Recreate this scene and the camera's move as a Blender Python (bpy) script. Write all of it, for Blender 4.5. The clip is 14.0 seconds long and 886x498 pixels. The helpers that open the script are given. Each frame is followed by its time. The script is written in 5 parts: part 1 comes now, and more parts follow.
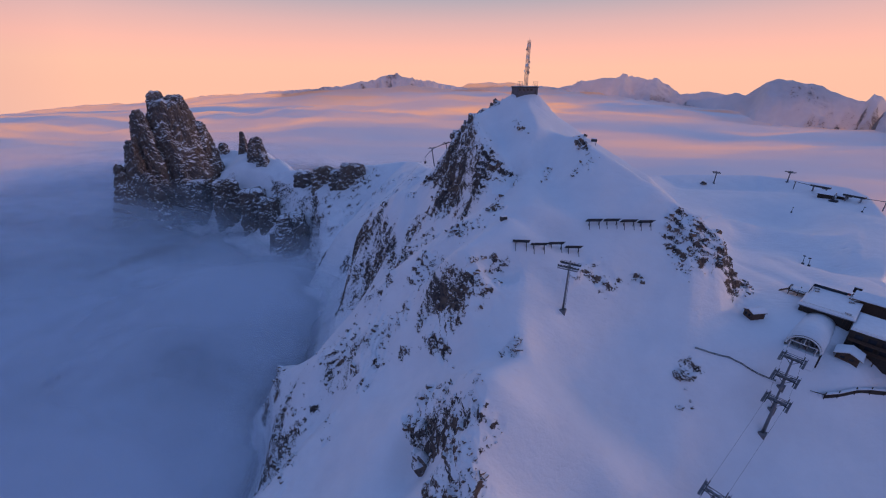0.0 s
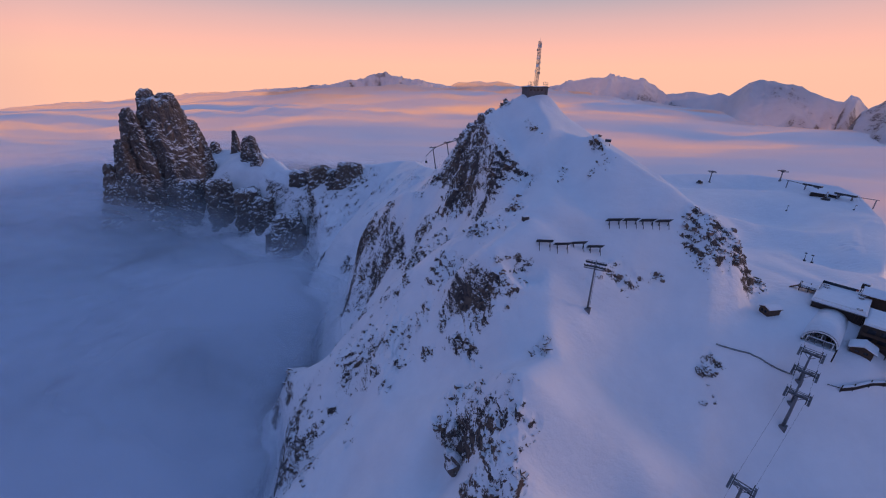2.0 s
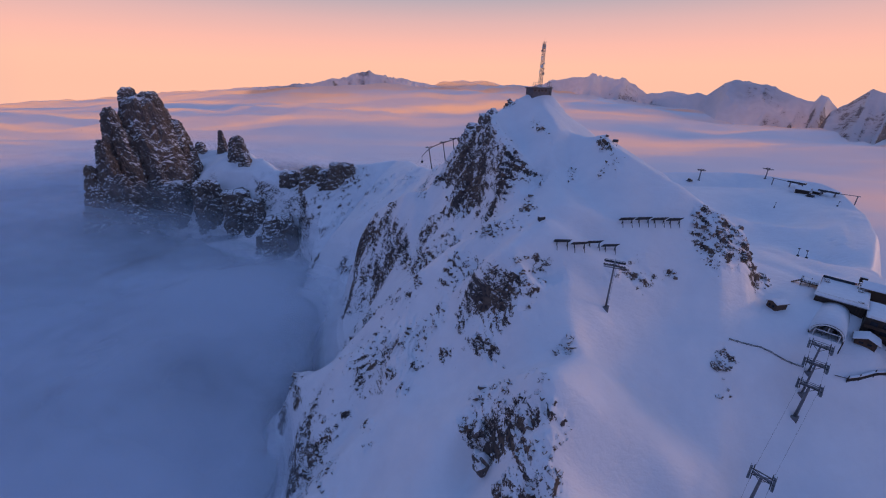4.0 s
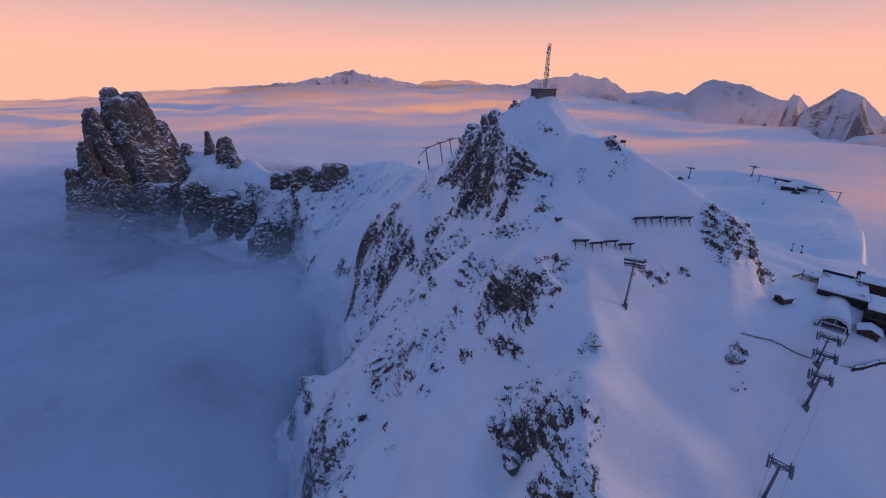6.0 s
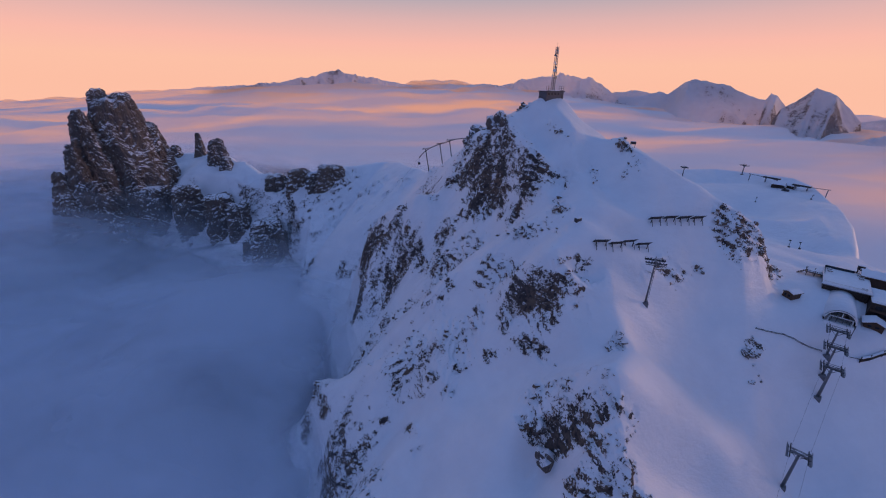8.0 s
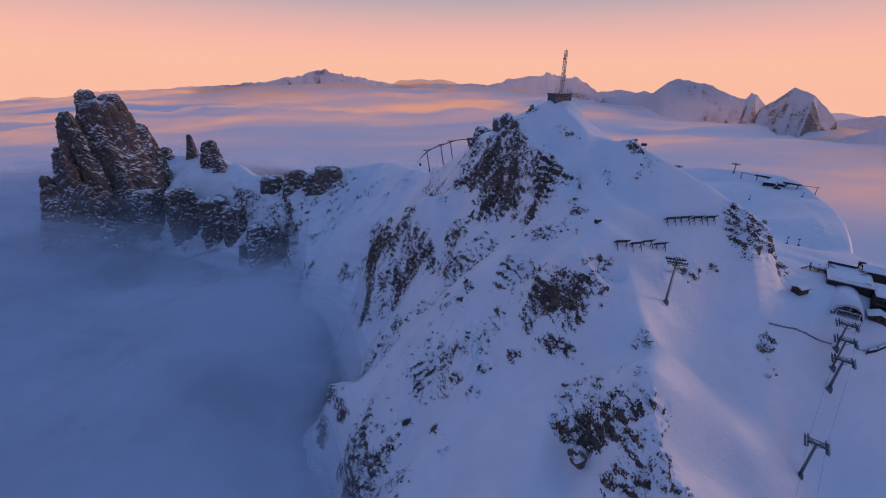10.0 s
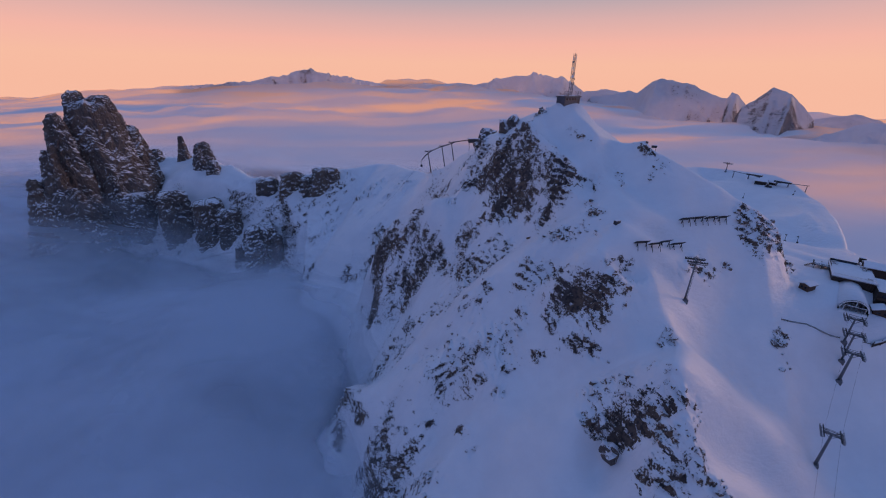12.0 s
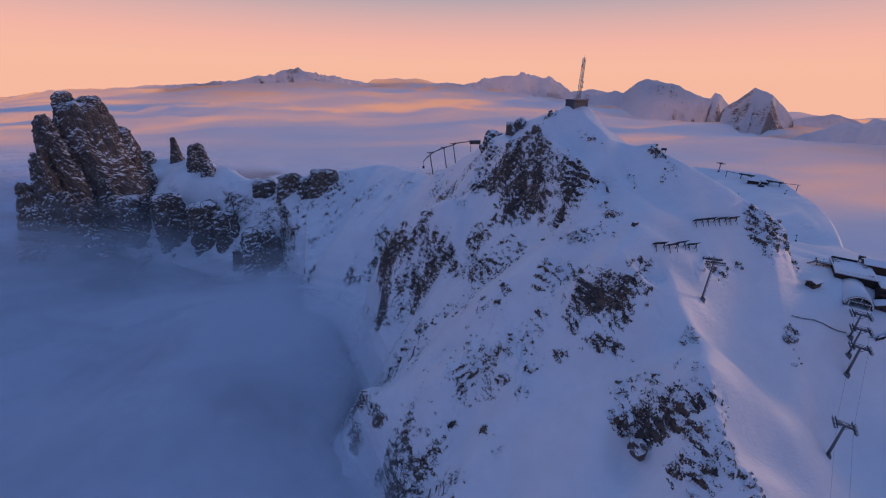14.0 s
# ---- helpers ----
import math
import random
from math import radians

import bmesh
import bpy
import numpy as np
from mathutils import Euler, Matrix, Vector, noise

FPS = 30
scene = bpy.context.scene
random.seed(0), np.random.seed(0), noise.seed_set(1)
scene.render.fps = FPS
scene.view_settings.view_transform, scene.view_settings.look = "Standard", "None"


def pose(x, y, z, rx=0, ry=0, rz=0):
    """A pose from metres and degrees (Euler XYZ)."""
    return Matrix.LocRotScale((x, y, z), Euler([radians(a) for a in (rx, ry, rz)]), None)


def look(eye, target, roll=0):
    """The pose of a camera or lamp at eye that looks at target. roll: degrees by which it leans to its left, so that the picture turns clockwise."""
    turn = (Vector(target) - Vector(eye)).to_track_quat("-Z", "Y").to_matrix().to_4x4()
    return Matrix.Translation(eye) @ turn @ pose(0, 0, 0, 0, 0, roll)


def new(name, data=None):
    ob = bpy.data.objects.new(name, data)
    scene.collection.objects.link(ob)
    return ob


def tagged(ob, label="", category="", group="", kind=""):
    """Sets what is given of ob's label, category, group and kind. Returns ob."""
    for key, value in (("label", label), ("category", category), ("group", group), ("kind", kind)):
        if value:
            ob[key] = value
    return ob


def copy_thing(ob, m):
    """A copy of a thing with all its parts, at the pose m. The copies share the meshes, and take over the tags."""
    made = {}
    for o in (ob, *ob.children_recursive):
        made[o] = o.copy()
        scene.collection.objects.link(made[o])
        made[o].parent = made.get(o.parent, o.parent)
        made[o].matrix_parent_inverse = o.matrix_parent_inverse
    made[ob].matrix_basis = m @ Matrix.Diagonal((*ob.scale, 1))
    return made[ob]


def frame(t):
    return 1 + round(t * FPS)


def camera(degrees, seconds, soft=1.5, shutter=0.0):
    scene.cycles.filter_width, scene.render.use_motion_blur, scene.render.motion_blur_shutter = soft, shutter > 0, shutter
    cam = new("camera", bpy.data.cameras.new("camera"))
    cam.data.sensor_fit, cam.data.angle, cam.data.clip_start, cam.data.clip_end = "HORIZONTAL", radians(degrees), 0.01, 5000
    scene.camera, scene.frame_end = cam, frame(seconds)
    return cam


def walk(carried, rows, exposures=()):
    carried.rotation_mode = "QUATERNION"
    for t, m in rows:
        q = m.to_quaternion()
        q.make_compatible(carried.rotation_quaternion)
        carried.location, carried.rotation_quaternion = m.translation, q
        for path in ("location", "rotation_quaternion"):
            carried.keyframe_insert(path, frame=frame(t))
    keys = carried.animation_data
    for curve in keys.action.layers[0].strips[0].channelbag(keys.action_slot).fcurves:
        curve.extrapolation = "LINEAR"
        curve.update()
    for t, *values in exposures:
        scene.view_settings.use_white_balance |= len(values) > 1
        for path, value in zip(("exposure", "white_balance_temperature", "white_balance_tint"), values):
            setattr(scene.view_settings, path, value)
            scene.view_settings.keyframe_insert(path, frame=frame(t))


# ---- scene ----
cam = camera(98.0, 14.0, 1.1)
PATH = [
    (0.0, 22.53, -35.42, 195.45, 66.98, -0.36, 5.26),
    (0.5, 18.26, -35.81, 195.66, 66.93, -0.42, 4.89),
    (1.0, 14.23, -36.15, 195.80, 66.89, -0.49, 4.50),
    (1.5, 10.35, -36.42, 195.91, 66.87, -0.57, 4.06),
    (2.0, 6.55, -36.60, 196.01, 66.84, -0.64, 3.57),
    (2.5, 2.78, -36.70, 196.12, 66.82, -0.69, 3.03),
    (3.0, -1.02, -36.75, 196.25, 66.79, -0.74, 2.45),
    (3.5, -4.86, -36.76, 196.41, 66.77, -0.77, 1.84),
    (4.0, -8.76, -36.77, 196.60, 66.74, -0.80, 1.22),
    (4.5, -12.73, -36.79, 196.83, 66.72, -0.82, 0.60),
    (5.0, -16.77, -36.84, 197.08, 66.70, -0.82, -0.00),
    (5.5, -20.89, -36.93, 197.37, 66.69, -0.83, -0.58),
    (6.0, -25.07, -37.05, 197.69, 66.68, -0.83, -1.14),
    (6.5, -29.31, -37.20, 198.04, 66.67, -0.83, -1.68),
    (7.0, -33.60, -37.35, 198.41, 66.67, -0.82, -2.19),
    (7.5, -37.93, -37.51, 198.82, 66.66, -0.82, -2.68),
    (8.0, -42.30, -37.64, 199.26, 66.66, -0.81, -3.17),
    (8.5, -46.70, -37.73, 199.71, 66.65, -0.80, -3.65),
    (9.0, -51.13, -37.76, 200.20, 66.64, -0.79, -4.13),
    (9.5, -55.60, -37.74, 200.70, 66.62, -0.79, -4.62),
    (10.0, -60.09, -37.65, 201.22, 66.61, -0.78, -5.11),
    (10.5, -64.63, -37.50, 201.76, 66.59, -0.78, -5.60),
    (11.0, -69.19, -37.29, 202.30, 66.57, -0.78, -6.10),
    (11.5, -73.79, -37.05, 202.85, 66.56, -0.80, -6.59),
    (12.0, -78.41, -36.79, 203.41, 66.54, -0.82, -7.06),
    (12.5, -83.03, -36.51, 203.96, 66.54, -0.85, -7.52),
    (13.0, -87.60, -36.24, 204.51, 66.53, -0.88, -7.97),
    (13.5, -92.09, -35.94, 205.06, 66.52, -0.92, -8.40),
    (14.0, -96.39, -35.60, 205.62, 66.50, -0.95, -8.86),
]
walk(cam, [(t, pose(*row)) for t, *row in PATH], [(0.0, 0.04), (6.5, 0.0), (14.0, -0.12)])

# ---------------------------------------------------------------- sky and sun
SUN_AZIMUTH, SUN_HEIGHT = 79.0, 5.5
toward = Vector((math.sin(radians(SUN_AZIMUTH)) * math.cos(radians(SUN_HEIGHT)), math.cos(radians(SUN_AZIMUTH)) * math.cos(radians(SUN_HEIGHT)), math.sin(radians(SUN_HEIGHT))))

world = bpy.data.worlds.new("dusk_sky")
scene.world = world
world.use_nodes = True
wn, wl = world.node_tree.nodes, world.node_tree.links
wn.clear()
w_out, w_bg = wn.new("ShaderNodeOutputWorld"), wn.new("ShaderNodeBackground")
w_co, w_sep = wn.new("ShaderNodeTexCoord"), wn.new("ShaderNodeSeparateXYZ")
w_up, w_side, w_mix = wn.new("ShaderNodeValToRGB"), wn.new("ShaderNodeValToRGB"), wn.new("ShaderNodeMix")
wl.new(w_co.outputs["Generated"], w_sep.inputs[0])


def ramp(node, stops):
    el = node.color_ramp.elements
    while len(el) > 1:
        el.remove(el[-1])
    el[0].position, el[0].color = stops[0][0], (*stops[0][1], 1)
    for at, colour in stops[1:]:
        el.new(at).color = (*colour, 1)


# colours by the sine of the height above the horizon: towards the sun, and away from it
ramp(w_up, [(0.0, (1.0, 0.53, 0.38)), (0.04, (1.0, 0.54, 0.39)), (0.08, (0.97, 0.50, 0.41)), (0.125, (0.76, 0.46, 0.44)), (0.17, (0.48, 0.41, 0.46)),
            (0.26, (0.34, 0.34, 0.45)), (0.40, (0.23, 0.28, 0.47)), (0.60, (0.14, 0.225, 0.49)), (1.0, (0.125, 0.215, 0.50))])
ramp(w_side, [(0.0, (0.20, 0.20, 0.36)), (0.09, (0.25, 0.215, 0.345)), (0.18, (0.19, 0.19, 0.36)), (0.30, (0.115, 0.175, 0.40)), (0.60, (0.13, 0.21, 0.47)), (1.0, (0.125, 0.215, 0.50))])
for node in (w_up, w_side):
    wl.new(w_sep.outputs["Z"], node.inputs[0])
w_dot = wn.new("ShaderNodeVectorMath")
w_dot.operation = "DOT_PRODUCT"
w_dot.inputs[1].default_value = (math.sin(radians(30)), math.cos(radians(30)), 0)
wl.new(w_co.outputs["Generated"], w_dot.inputs[0])
w_map = wn.new("ShaderNodeMapRange")
w_map.inputs["From Min"].default_value, w_map.inputs["From Max"].default_value = -0.6, 0.25
wl.new(w_dot.outputs["Value"], w_map.inputs[0])
w_mix.data_type = "RGBA"
wl.new(w_map.outputs[0], w_mix.inputs[0])
wl.new(w_side.outputs[0], w_mix.inputs[6])
wl.new(w_up.outputs[0], w_mix.inputs[7])
wl.new(w_mix.outputs[2], w_bg.inputs[0])
w_bg.inputs[1].default_value = 1.0
wl.new(w_bg.outputs[0], w_out.inputs[0])

sun = new("low_sun", bpy.data.lights.new("low_sun", "SUN"))
sun.data.energy, sun.data.color, sun.data.angle = 0.54, (1.0, 0.57, 0.36), radians(10)
sun.matrix_world = look(toward * 100, (0, 0, 0))

# ---------------------------------------------------------------- materials


def material(name):
    m = bpy.data.materials.new(name)
    m.use_nodes = True
    n, k = m.node_tree.nodes, m.node_tree.links
    return m, n, k, n["Principled BSDF"]


def noisy(n, k, scale, detail=4.0, rough=0.55, coords="Object", stretch=None, turn=(0, 0, 0)):
    co, t = n.new("ShaderNodeTexCoord"), n.new("ShaderNodeTexNoise")
    t.inputs["Scale"].default_value, t.inputs["Detail"].default_value, t.inputs["Roughness"].default_value = scale, detail, rough
    if stretch:
        mp = n.new("ShaderNodeMapping")
        mp.inputs["Scale"].default_value, mp.inputs["Rotation"].default_value = stretch, turn
        k.new(co.outputs[coords], mp.inputs[0])
        k.new(mp.outputs[0], t.inputs["Vector"])
    else:
        k.new(co.outputs[coords], t.inputs["Vector"])
    return t.outputs["Fac"]


def maprange(n, k, v, a, b, c=0.0, d=1.0):
    r = n.new("ShaderNodeMapRange")
    r.inputs[1].default_value, r.inputs[2].default_value, r.inputs[3].default_value, r.inputs[4].default_value = a, b, c, d
    k.new(v, r.inputs[0])
    return r.outputs[0]


def calc(n, k, op, a, b):
    m = n.new("ShaderNodeMath")
    m.operation = op
    for s, v in zip(m.inputs, (a, b)):
        if isinstance(v, (int, float)):
            s.default_value = v
        else:
            k.new(v, s)
    return m.outputs[0]


def mixed(n, k, fac, a, b):
    m = n.new("ShaderNodeMix")
    m.data_type = "RGBA"
    k.new(fac, m.inputs[0])
    for s, v in ((m.inputs[6], a), (m.inputs[7], b)):
        if isinstance(v, tuple):
            s.default_value = (*v, 1)
        else:
            k.new(v, s)
    return m.outputs[2]


def bumped(n, k, bsdf, height, strength, distance):
    b = n.new("ShaderNodeBump")
    b.inputs["Strength"].default_value, b.inputs["Distance"].default_value = strength, distance
    k.new(height, b.inputs["Height"])
    k.new(b.outputs[0], bsdf.inputs["Normal"])


def plain(name, colour, rough=0.6, metal=0.0, scale=2.0, vary=0.25, bump=0.0):
    """A paint, wood or metal with soft variation."""
    m, n, k, b = material(name)
    f = noisy(n, k, scale, 5)
    c = mixed(n, k, maprange(n, k, f, 0.3, 0.7), tuple(v * (1 - vary) for v in colour), tuple(min(1, v * (1 + vary)) for v in colour))
    k.new(c, b.inputs["Base Color"])
    b.inputs["Roughness"].default_value, b.inputs["Metallic"].default_value = rough, metal
    if bump:
        bumped(n, k, b, f, 0.5, bump)
    return m


def mountain_material(name, rock_lo, rock_hi, size, snow_line, pink_glow=0.0):
    """Snow that lies on all that is not too steep; bare rock where the wind has cleared it."""
    m, n, k, b = material(name)
    geo, sep = n.new("ShaderNodeNewGeometry"), n.new("ShaderNodeSeparateXYZ")
    k.new(geo.outputs["Normal"], sep.inputs[0])
    attr = n.new("ShaderNodeAttribute")
    attr.attribute_name = "rock"
    # broken beds, a few metres long, then chips and the grain
    beds, mid, fine = noisy(n, k, 0.2 / size, 8, 0.74, "Object", (1.3, 0.6, 1.7), (0.0, 0.6, 0.35)), noisy(n, k, 0.06 / size, 4, 0.6), noisy(n, k, 1.1 / size, 5, 0.7)
    steep = calc(n, k, "SUBTRACT", 1.0, sep.outputs["Z"])
    a = calc(n, k, "ADD", calc(n, k, "MULTIPLY", attr.outputs["Fac"], 0.95), calc(n, k, "MULTIPLY", calc(n, k, "SUBTRACT", beds, 0.5), 2.2))
    a = calc(n, k, "ADD", a, calc(n, k, "MULTIPLY", calc(n, k, "SUBTRACT", calc(n, k, "MINIMUM", steep, 0.7), 0.36), 1.7))
    a = calc(n, k, "ADD", a, calc(n, k, "MULTIPLY", calc(n, k, "SUBTRACT", fine, 0.5), 1.9))
    a = calc(n, k, "MULTIPLY", a, maprange(n, k, attr.outputs["Fac"], 0.05, 0.25))
    bare = maprange(n, k, a, snow_line - 0.03, snow_line + 0.04)
    rock = mixed(n, k, maprange(n, k, mid, 0.38, 0.62), rock_lo, rock_hi)
    rock = mixed(n, k, maprange(n, k, noisy(n, k, 0.5 / size, 4, 0.6), 0.45, 0.62), rock, tuple(v * 0.55 for v in rock_lo))
    snow = mixed(n, k, maprange(n, k, mid, 0.3, 0.7), (0.78, 0.80, 0.84), (0.86, 0.87, 0.90))
    k.new(mixed(n, k, bare, snow, rock), b.inputs["Base Color"])
    k.new(maprange(n, k, bare, 0, 1, 0.5, 0.85), b.inputs["Roughness"])
    b.inputs["Specular IOR Level"].default_value = 0.5
    # wind ripples and drifts on the snow, broken edges on the rock
    drift = noisy(n, k, 0.16 / size, 5, 0.6, "Object", (1.0, 2.4, 1.0))
    rough = calc(n, k, "ADD", beds, calc(n, k, "MULTIPLY", fine, 0.6))
    hgt = calc(n, k, "ADD", calc(n, k, "MULTIPLY", rough, maprange(n, k, bare, 0, 1, 0.10, 1.0)), calc(n, k, "MULTIPLY", drift, 0.22))
    bumped(n, k, b, hgt, 0.9, 2.4 * size)
    if pink_glow:
        # stands in for pink sunlight on far snow: translucency picks up sky from below
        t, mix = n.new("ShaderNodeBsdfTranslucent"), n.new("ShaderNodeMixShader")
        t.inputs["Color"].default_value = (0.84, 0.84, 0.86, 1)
        k.new(maprange(n, k, bare, 0, 1, pink_glow, 0.08), mix.inputs[0])
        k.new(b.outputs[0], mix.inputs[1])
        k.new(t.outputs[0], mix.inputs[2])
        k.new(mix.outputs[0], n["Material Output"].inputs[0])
    return m


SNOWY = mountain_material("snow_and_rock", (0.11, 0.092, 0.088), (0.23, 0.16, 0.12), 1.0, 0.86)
# far rock is made paler than the near: distance haze put into its colour
FAR_SNOWY = mountain_material("hazed_far_snow_and_rock", (0.26, 0.235, 0.235), (0.34, 0.29, 0.27), 4.5, 0.66, 0.4)


def crag_material(name, size, clear):
    """Dark bedded rock; snow lies on every face that is flat enough and dusts the rest."""
    m, n, k, b = material(name)
    geo, sep = n.new("ShaderNodeNewGeometry"), n.new("ShaderNodeSeparateXYZ")
    k.new(geo.outputs["Normal"], sep.inputs[0])

    def spots(scale, detail, rough, stretch=(1, 1, 1)):
        t, mp = n.new("ShaderNodeTexNoise"), n.new("ShaderNodeMapping")
        t.inputs["Scale"].default_value, t.inputs["Detail"].default_value, t.inputs["Roughness"].default_value = scale / size, detail, rough
        mp.inputs["Scale"].default_value = stretch
        k.new(geo.outputs["Position"], mp.inputs[0])
        k.new(mp.outputs[0], t.inputs["Vector"])
        return t.outputs["Fac"]

    dust, mid, fine, beds = spots(1.0, 6, 0.74, (1, 1, 0.75)), spots(0.12, 4, 0.6), spots(1.6, 4, 0.65), spots(0.3, 4, 0.6, (0.5, 0.5, 3.0))
    lie = calc(n, k, "ADD", calc(n, k, "MULTIPLY", sep.outputs["Z"], 0.8), calc(n, k, "MULTIPLY", calc(n, k, "SUBTRACT", dust, 0.5), 1.9))
    lie = calc(n, k, "ADD", lie, calc(n, k, "MULTIPLY", calc(n, k, "SUBTRACT", beds, 0.5), 0.4))
    lie = calc(n, k, "ADD", lie, calc(n, k, "MULTIPLY", calc(n, k, "SUBTRACT", spots(0.05, 3, 0.6), 0.5), 1.1))
    snow = maprange(n, k, lie, clear, clear + 0.1)
    ob = n.new("ShaderNodeObjectInfo")
    rock = mixed(n, k, maprange(n, k, mid, 0.35, 0.65), (0.105, 0.09, 0.088), (0.20, 0.155, 0.125))
    rock = mixed(n, k, maprange(n, k, fine, 0.42, 0.68), rock, (0.07, 0.06, 0.06))
    rock = mixed(n, k, maprange(n, k, ob.outputs["Random"], 0.6, 1.0, 0.0, 0.45), rock, (0.22, 0.145, 0.095))
    k.new(mixed(n, k, snow, rock, (0.82, 0.84, 0.88)), b.inputs["Base Color"])
    b.inputs["Roughness"].default_value = 0.8
    bumped(n, k, b, calc(n, k, "ADD", dust, calc(n, k, "MULTIPLY", beds, 0.5)), 0.8, 1.0 * size)
    return m


CRAG, FAR_CRAG = crag_material("bedded_rock", 1.0, 0.28), crag_material("far_bedded_rock", 1.25, 0.44)
# ---------------------------------------------------------------- terrain maths


def lattice(ix, iy, seed):
    """Repeatable random numbers 0..1 on whole-number grid points."""
    h = (ix.astype(np.int64) * 374761393 + iy.astype(np.int64) * 668265263 + seed * 974711) & 0xFFFFFFFF
    h = ((h ^ (h >> 13)) * 1274126177) & 0xFFFFFFFF
    return ((h ^ (h >> 16)) & 0xFFFF) / 65535.0


def grain(x, y, seed=0):
    """Smooth value noise, -1..1."""
    ix, iy = np.floor(x), np.floor(y)
    u, v = x - ix, y - iy
    u, v = u * u * u * (u * (6 * u - 15) + 10), v * v * v * (v * (6 * v - 15) + 10)
    a, b = lattice(ix, iy, seed), lattice(ix + 1, iy, seed)
    c, d = lattice(ix, iy + 1, seed), lattice(ix + 1, iy + 1, seed)
    return 2 * ((a * (1 - u) + b * u) * (1 - v) + (c * (1 - u) + d * u) * v) - 1


def fractal(x, y, size, octaves, seed=0, sharp=False):
    """Layered noise of a largest wave of that size; sharp gives crests."""
    out, gain, total = 0.0, 1.0, 0.0
    for k in range(octaves):
        turn = 0.7 * k + 0.3
        px = (x * math.cos(turn) - y * math.sin(turn)) / size
        py = (x * math.sin(turn) + y * math.cos(turn)) / size
        n = grain(px, py, seed + 17 * k)
        out = out + gain * (1 - 2 * np.abs(n) if sharp else n)
        total += gain
        gain, size = gain * 0.5, size * 0.5
    return out / total


def step(lo, hi, v):
    s = np.clip((v - lo) / (hi - lo), 0, 1)
    return s * s * (3 - 2 * s)


# Crest lines: x, y, height, fall to the line's left, fall to its right (tangents)
SPUR = ((54, 300, 174, .62, .97), (53, 266, 189, .62, .97), (52, 250, 186, .62, .97), (52, 214, 173, .60, .96), (50, 185, 151, .50, .90), (44, 151, 143, .29, .29), (42, 134, 128, .46, .63),
        (38, 113, 117, .61, .50), (39, 88, 101, .76, .63), (24, 74, 105, .85, .90), (20, 59, 91, .72, .90), (24, 45, 79, .75, .90), (22, 15, 54, .75, .9), (18, -40, -10, .75, .9))
BACK = ((48, 272, 187, 1.50, .60), (34, 305, 176, 1.31, .60), (3, 400, 132, 1.07, .55), (-31, 470, 92, .58, .57), (-102, 639, 71, .50, .61), (-178, 618, 69, .80, .59),
        (-283, 648, 42, .60, .70), (-330, 668, 50, .60, .70), (-385, 698, 62, .60, .90), (-420, 722, 76, .55, .90), (-468, 748, 60, .36, .80), (-524, 778, 58, .38, .80), (-548, 740, 64, .8, 1.0), (-552, 690, 62, 1.2, 1.2))
RIB = ((20, 262, 158, 1.50, 1.20), (-2, 276, 142, 1.30, 1.00), (-30, 277, 112, 1.03, 0.90), (-43, 282, 111, 2.15, 0.95), (-92, 331, 73, 1.79, 1.1), (-114, 337, 25, 1.5, 1.4), (-128, 338, -25, 1.5, 1.5), (-145, 338, -90, 1.5, 1.5), (-165, 340, -150, 1.5, 1.5))
FLANK = ((-5, 150, 105, 0.90, 0.50), (-30, 147, 79, 0.50, 0.30), (-62, 146, 56, 1.57, 0.35), (-85, 163, 29, 0.97, 0.50), (-109, 172, 11, 1.0, 1.0), (-130, 166, -30, 0.9, 1.0), (-162, 160, -72, 0.9, 1.0), (-200, 150, -120, 0.9, 1.0))
TOWER = ((-490, 716, 52, 1.4, 1.2), (-522, 684, 56, 1.6, 1.4), (-556, 646, 50, 1.6, 1.6), (-592, 604, 20, 1.6, 1.6), (-618, 575, -20, 1.6, 1.6))
TOWER_FOOT = ((-548, 650, 56, 1.6, 1.6), (-556, 600, 30, 1.6, 1.6), (-560, 560, 0, 1.6, 1.6), (-568, 480, -60, 1.6, 1.6))
NOSE = ((65, 216, 169, 1.20, 1.21), (85, 184, 164, 0.75, 0.79), (113, 170, 150, 0.55, 0.63), (128, 157, 139, 0.61, 0.85), (140, 153, 132, 0.60, 1.23), (156, 148, 106, 1.20, 1.60))
EAST_RIM = ((130, 290, 112, .9, .6), (250, 470, 93, .5, .4), (390, 500, 90, .6, .4), (432, 420, 95, 2.2, .3), (428, 395, 93, 2.2, .28), (388, 325, 87, 2.2, .2), (340, 262, 84, 2.2, .2), (300, 222, 83, 2.2, .25), (270, 192, 84, 2.2, .3), (255, 140, 78, 2.2, .4), (262, 60, 50, .8, .6))
LIP = ((160, 222, 108, 1.3, 1.3), (190, 258, 103, .9, .9), (226, 292, 97, .6, .5), (258, 292, 92, .5, .4), (278, 276, 91, .5, .35), (302, 278, 91, .5, .35), (328, 285, 92, .5, .4), (354, 302, 94, .5, .4))
HOOK = ((354, 322, 95, .22, .25), (322, 280, 93, .2, .3), (292, 240, 91, .22, .5), (262, 196, 92, .4, .9))
BUTTRESS = ((34, 262, 183, 0.70, 2.0), (20, 238, 175, 0.46, 3.0), (29, 202, 161, 0.45, 2.5), (32, 180, 144, 0.61, 1.65), (33, 160, 128, 0.80, 1.20))
SUMMIT = ((47, 257, 191.4, 1.5, 1.5), (58, 259, 191.4, 1.5, 1.5))
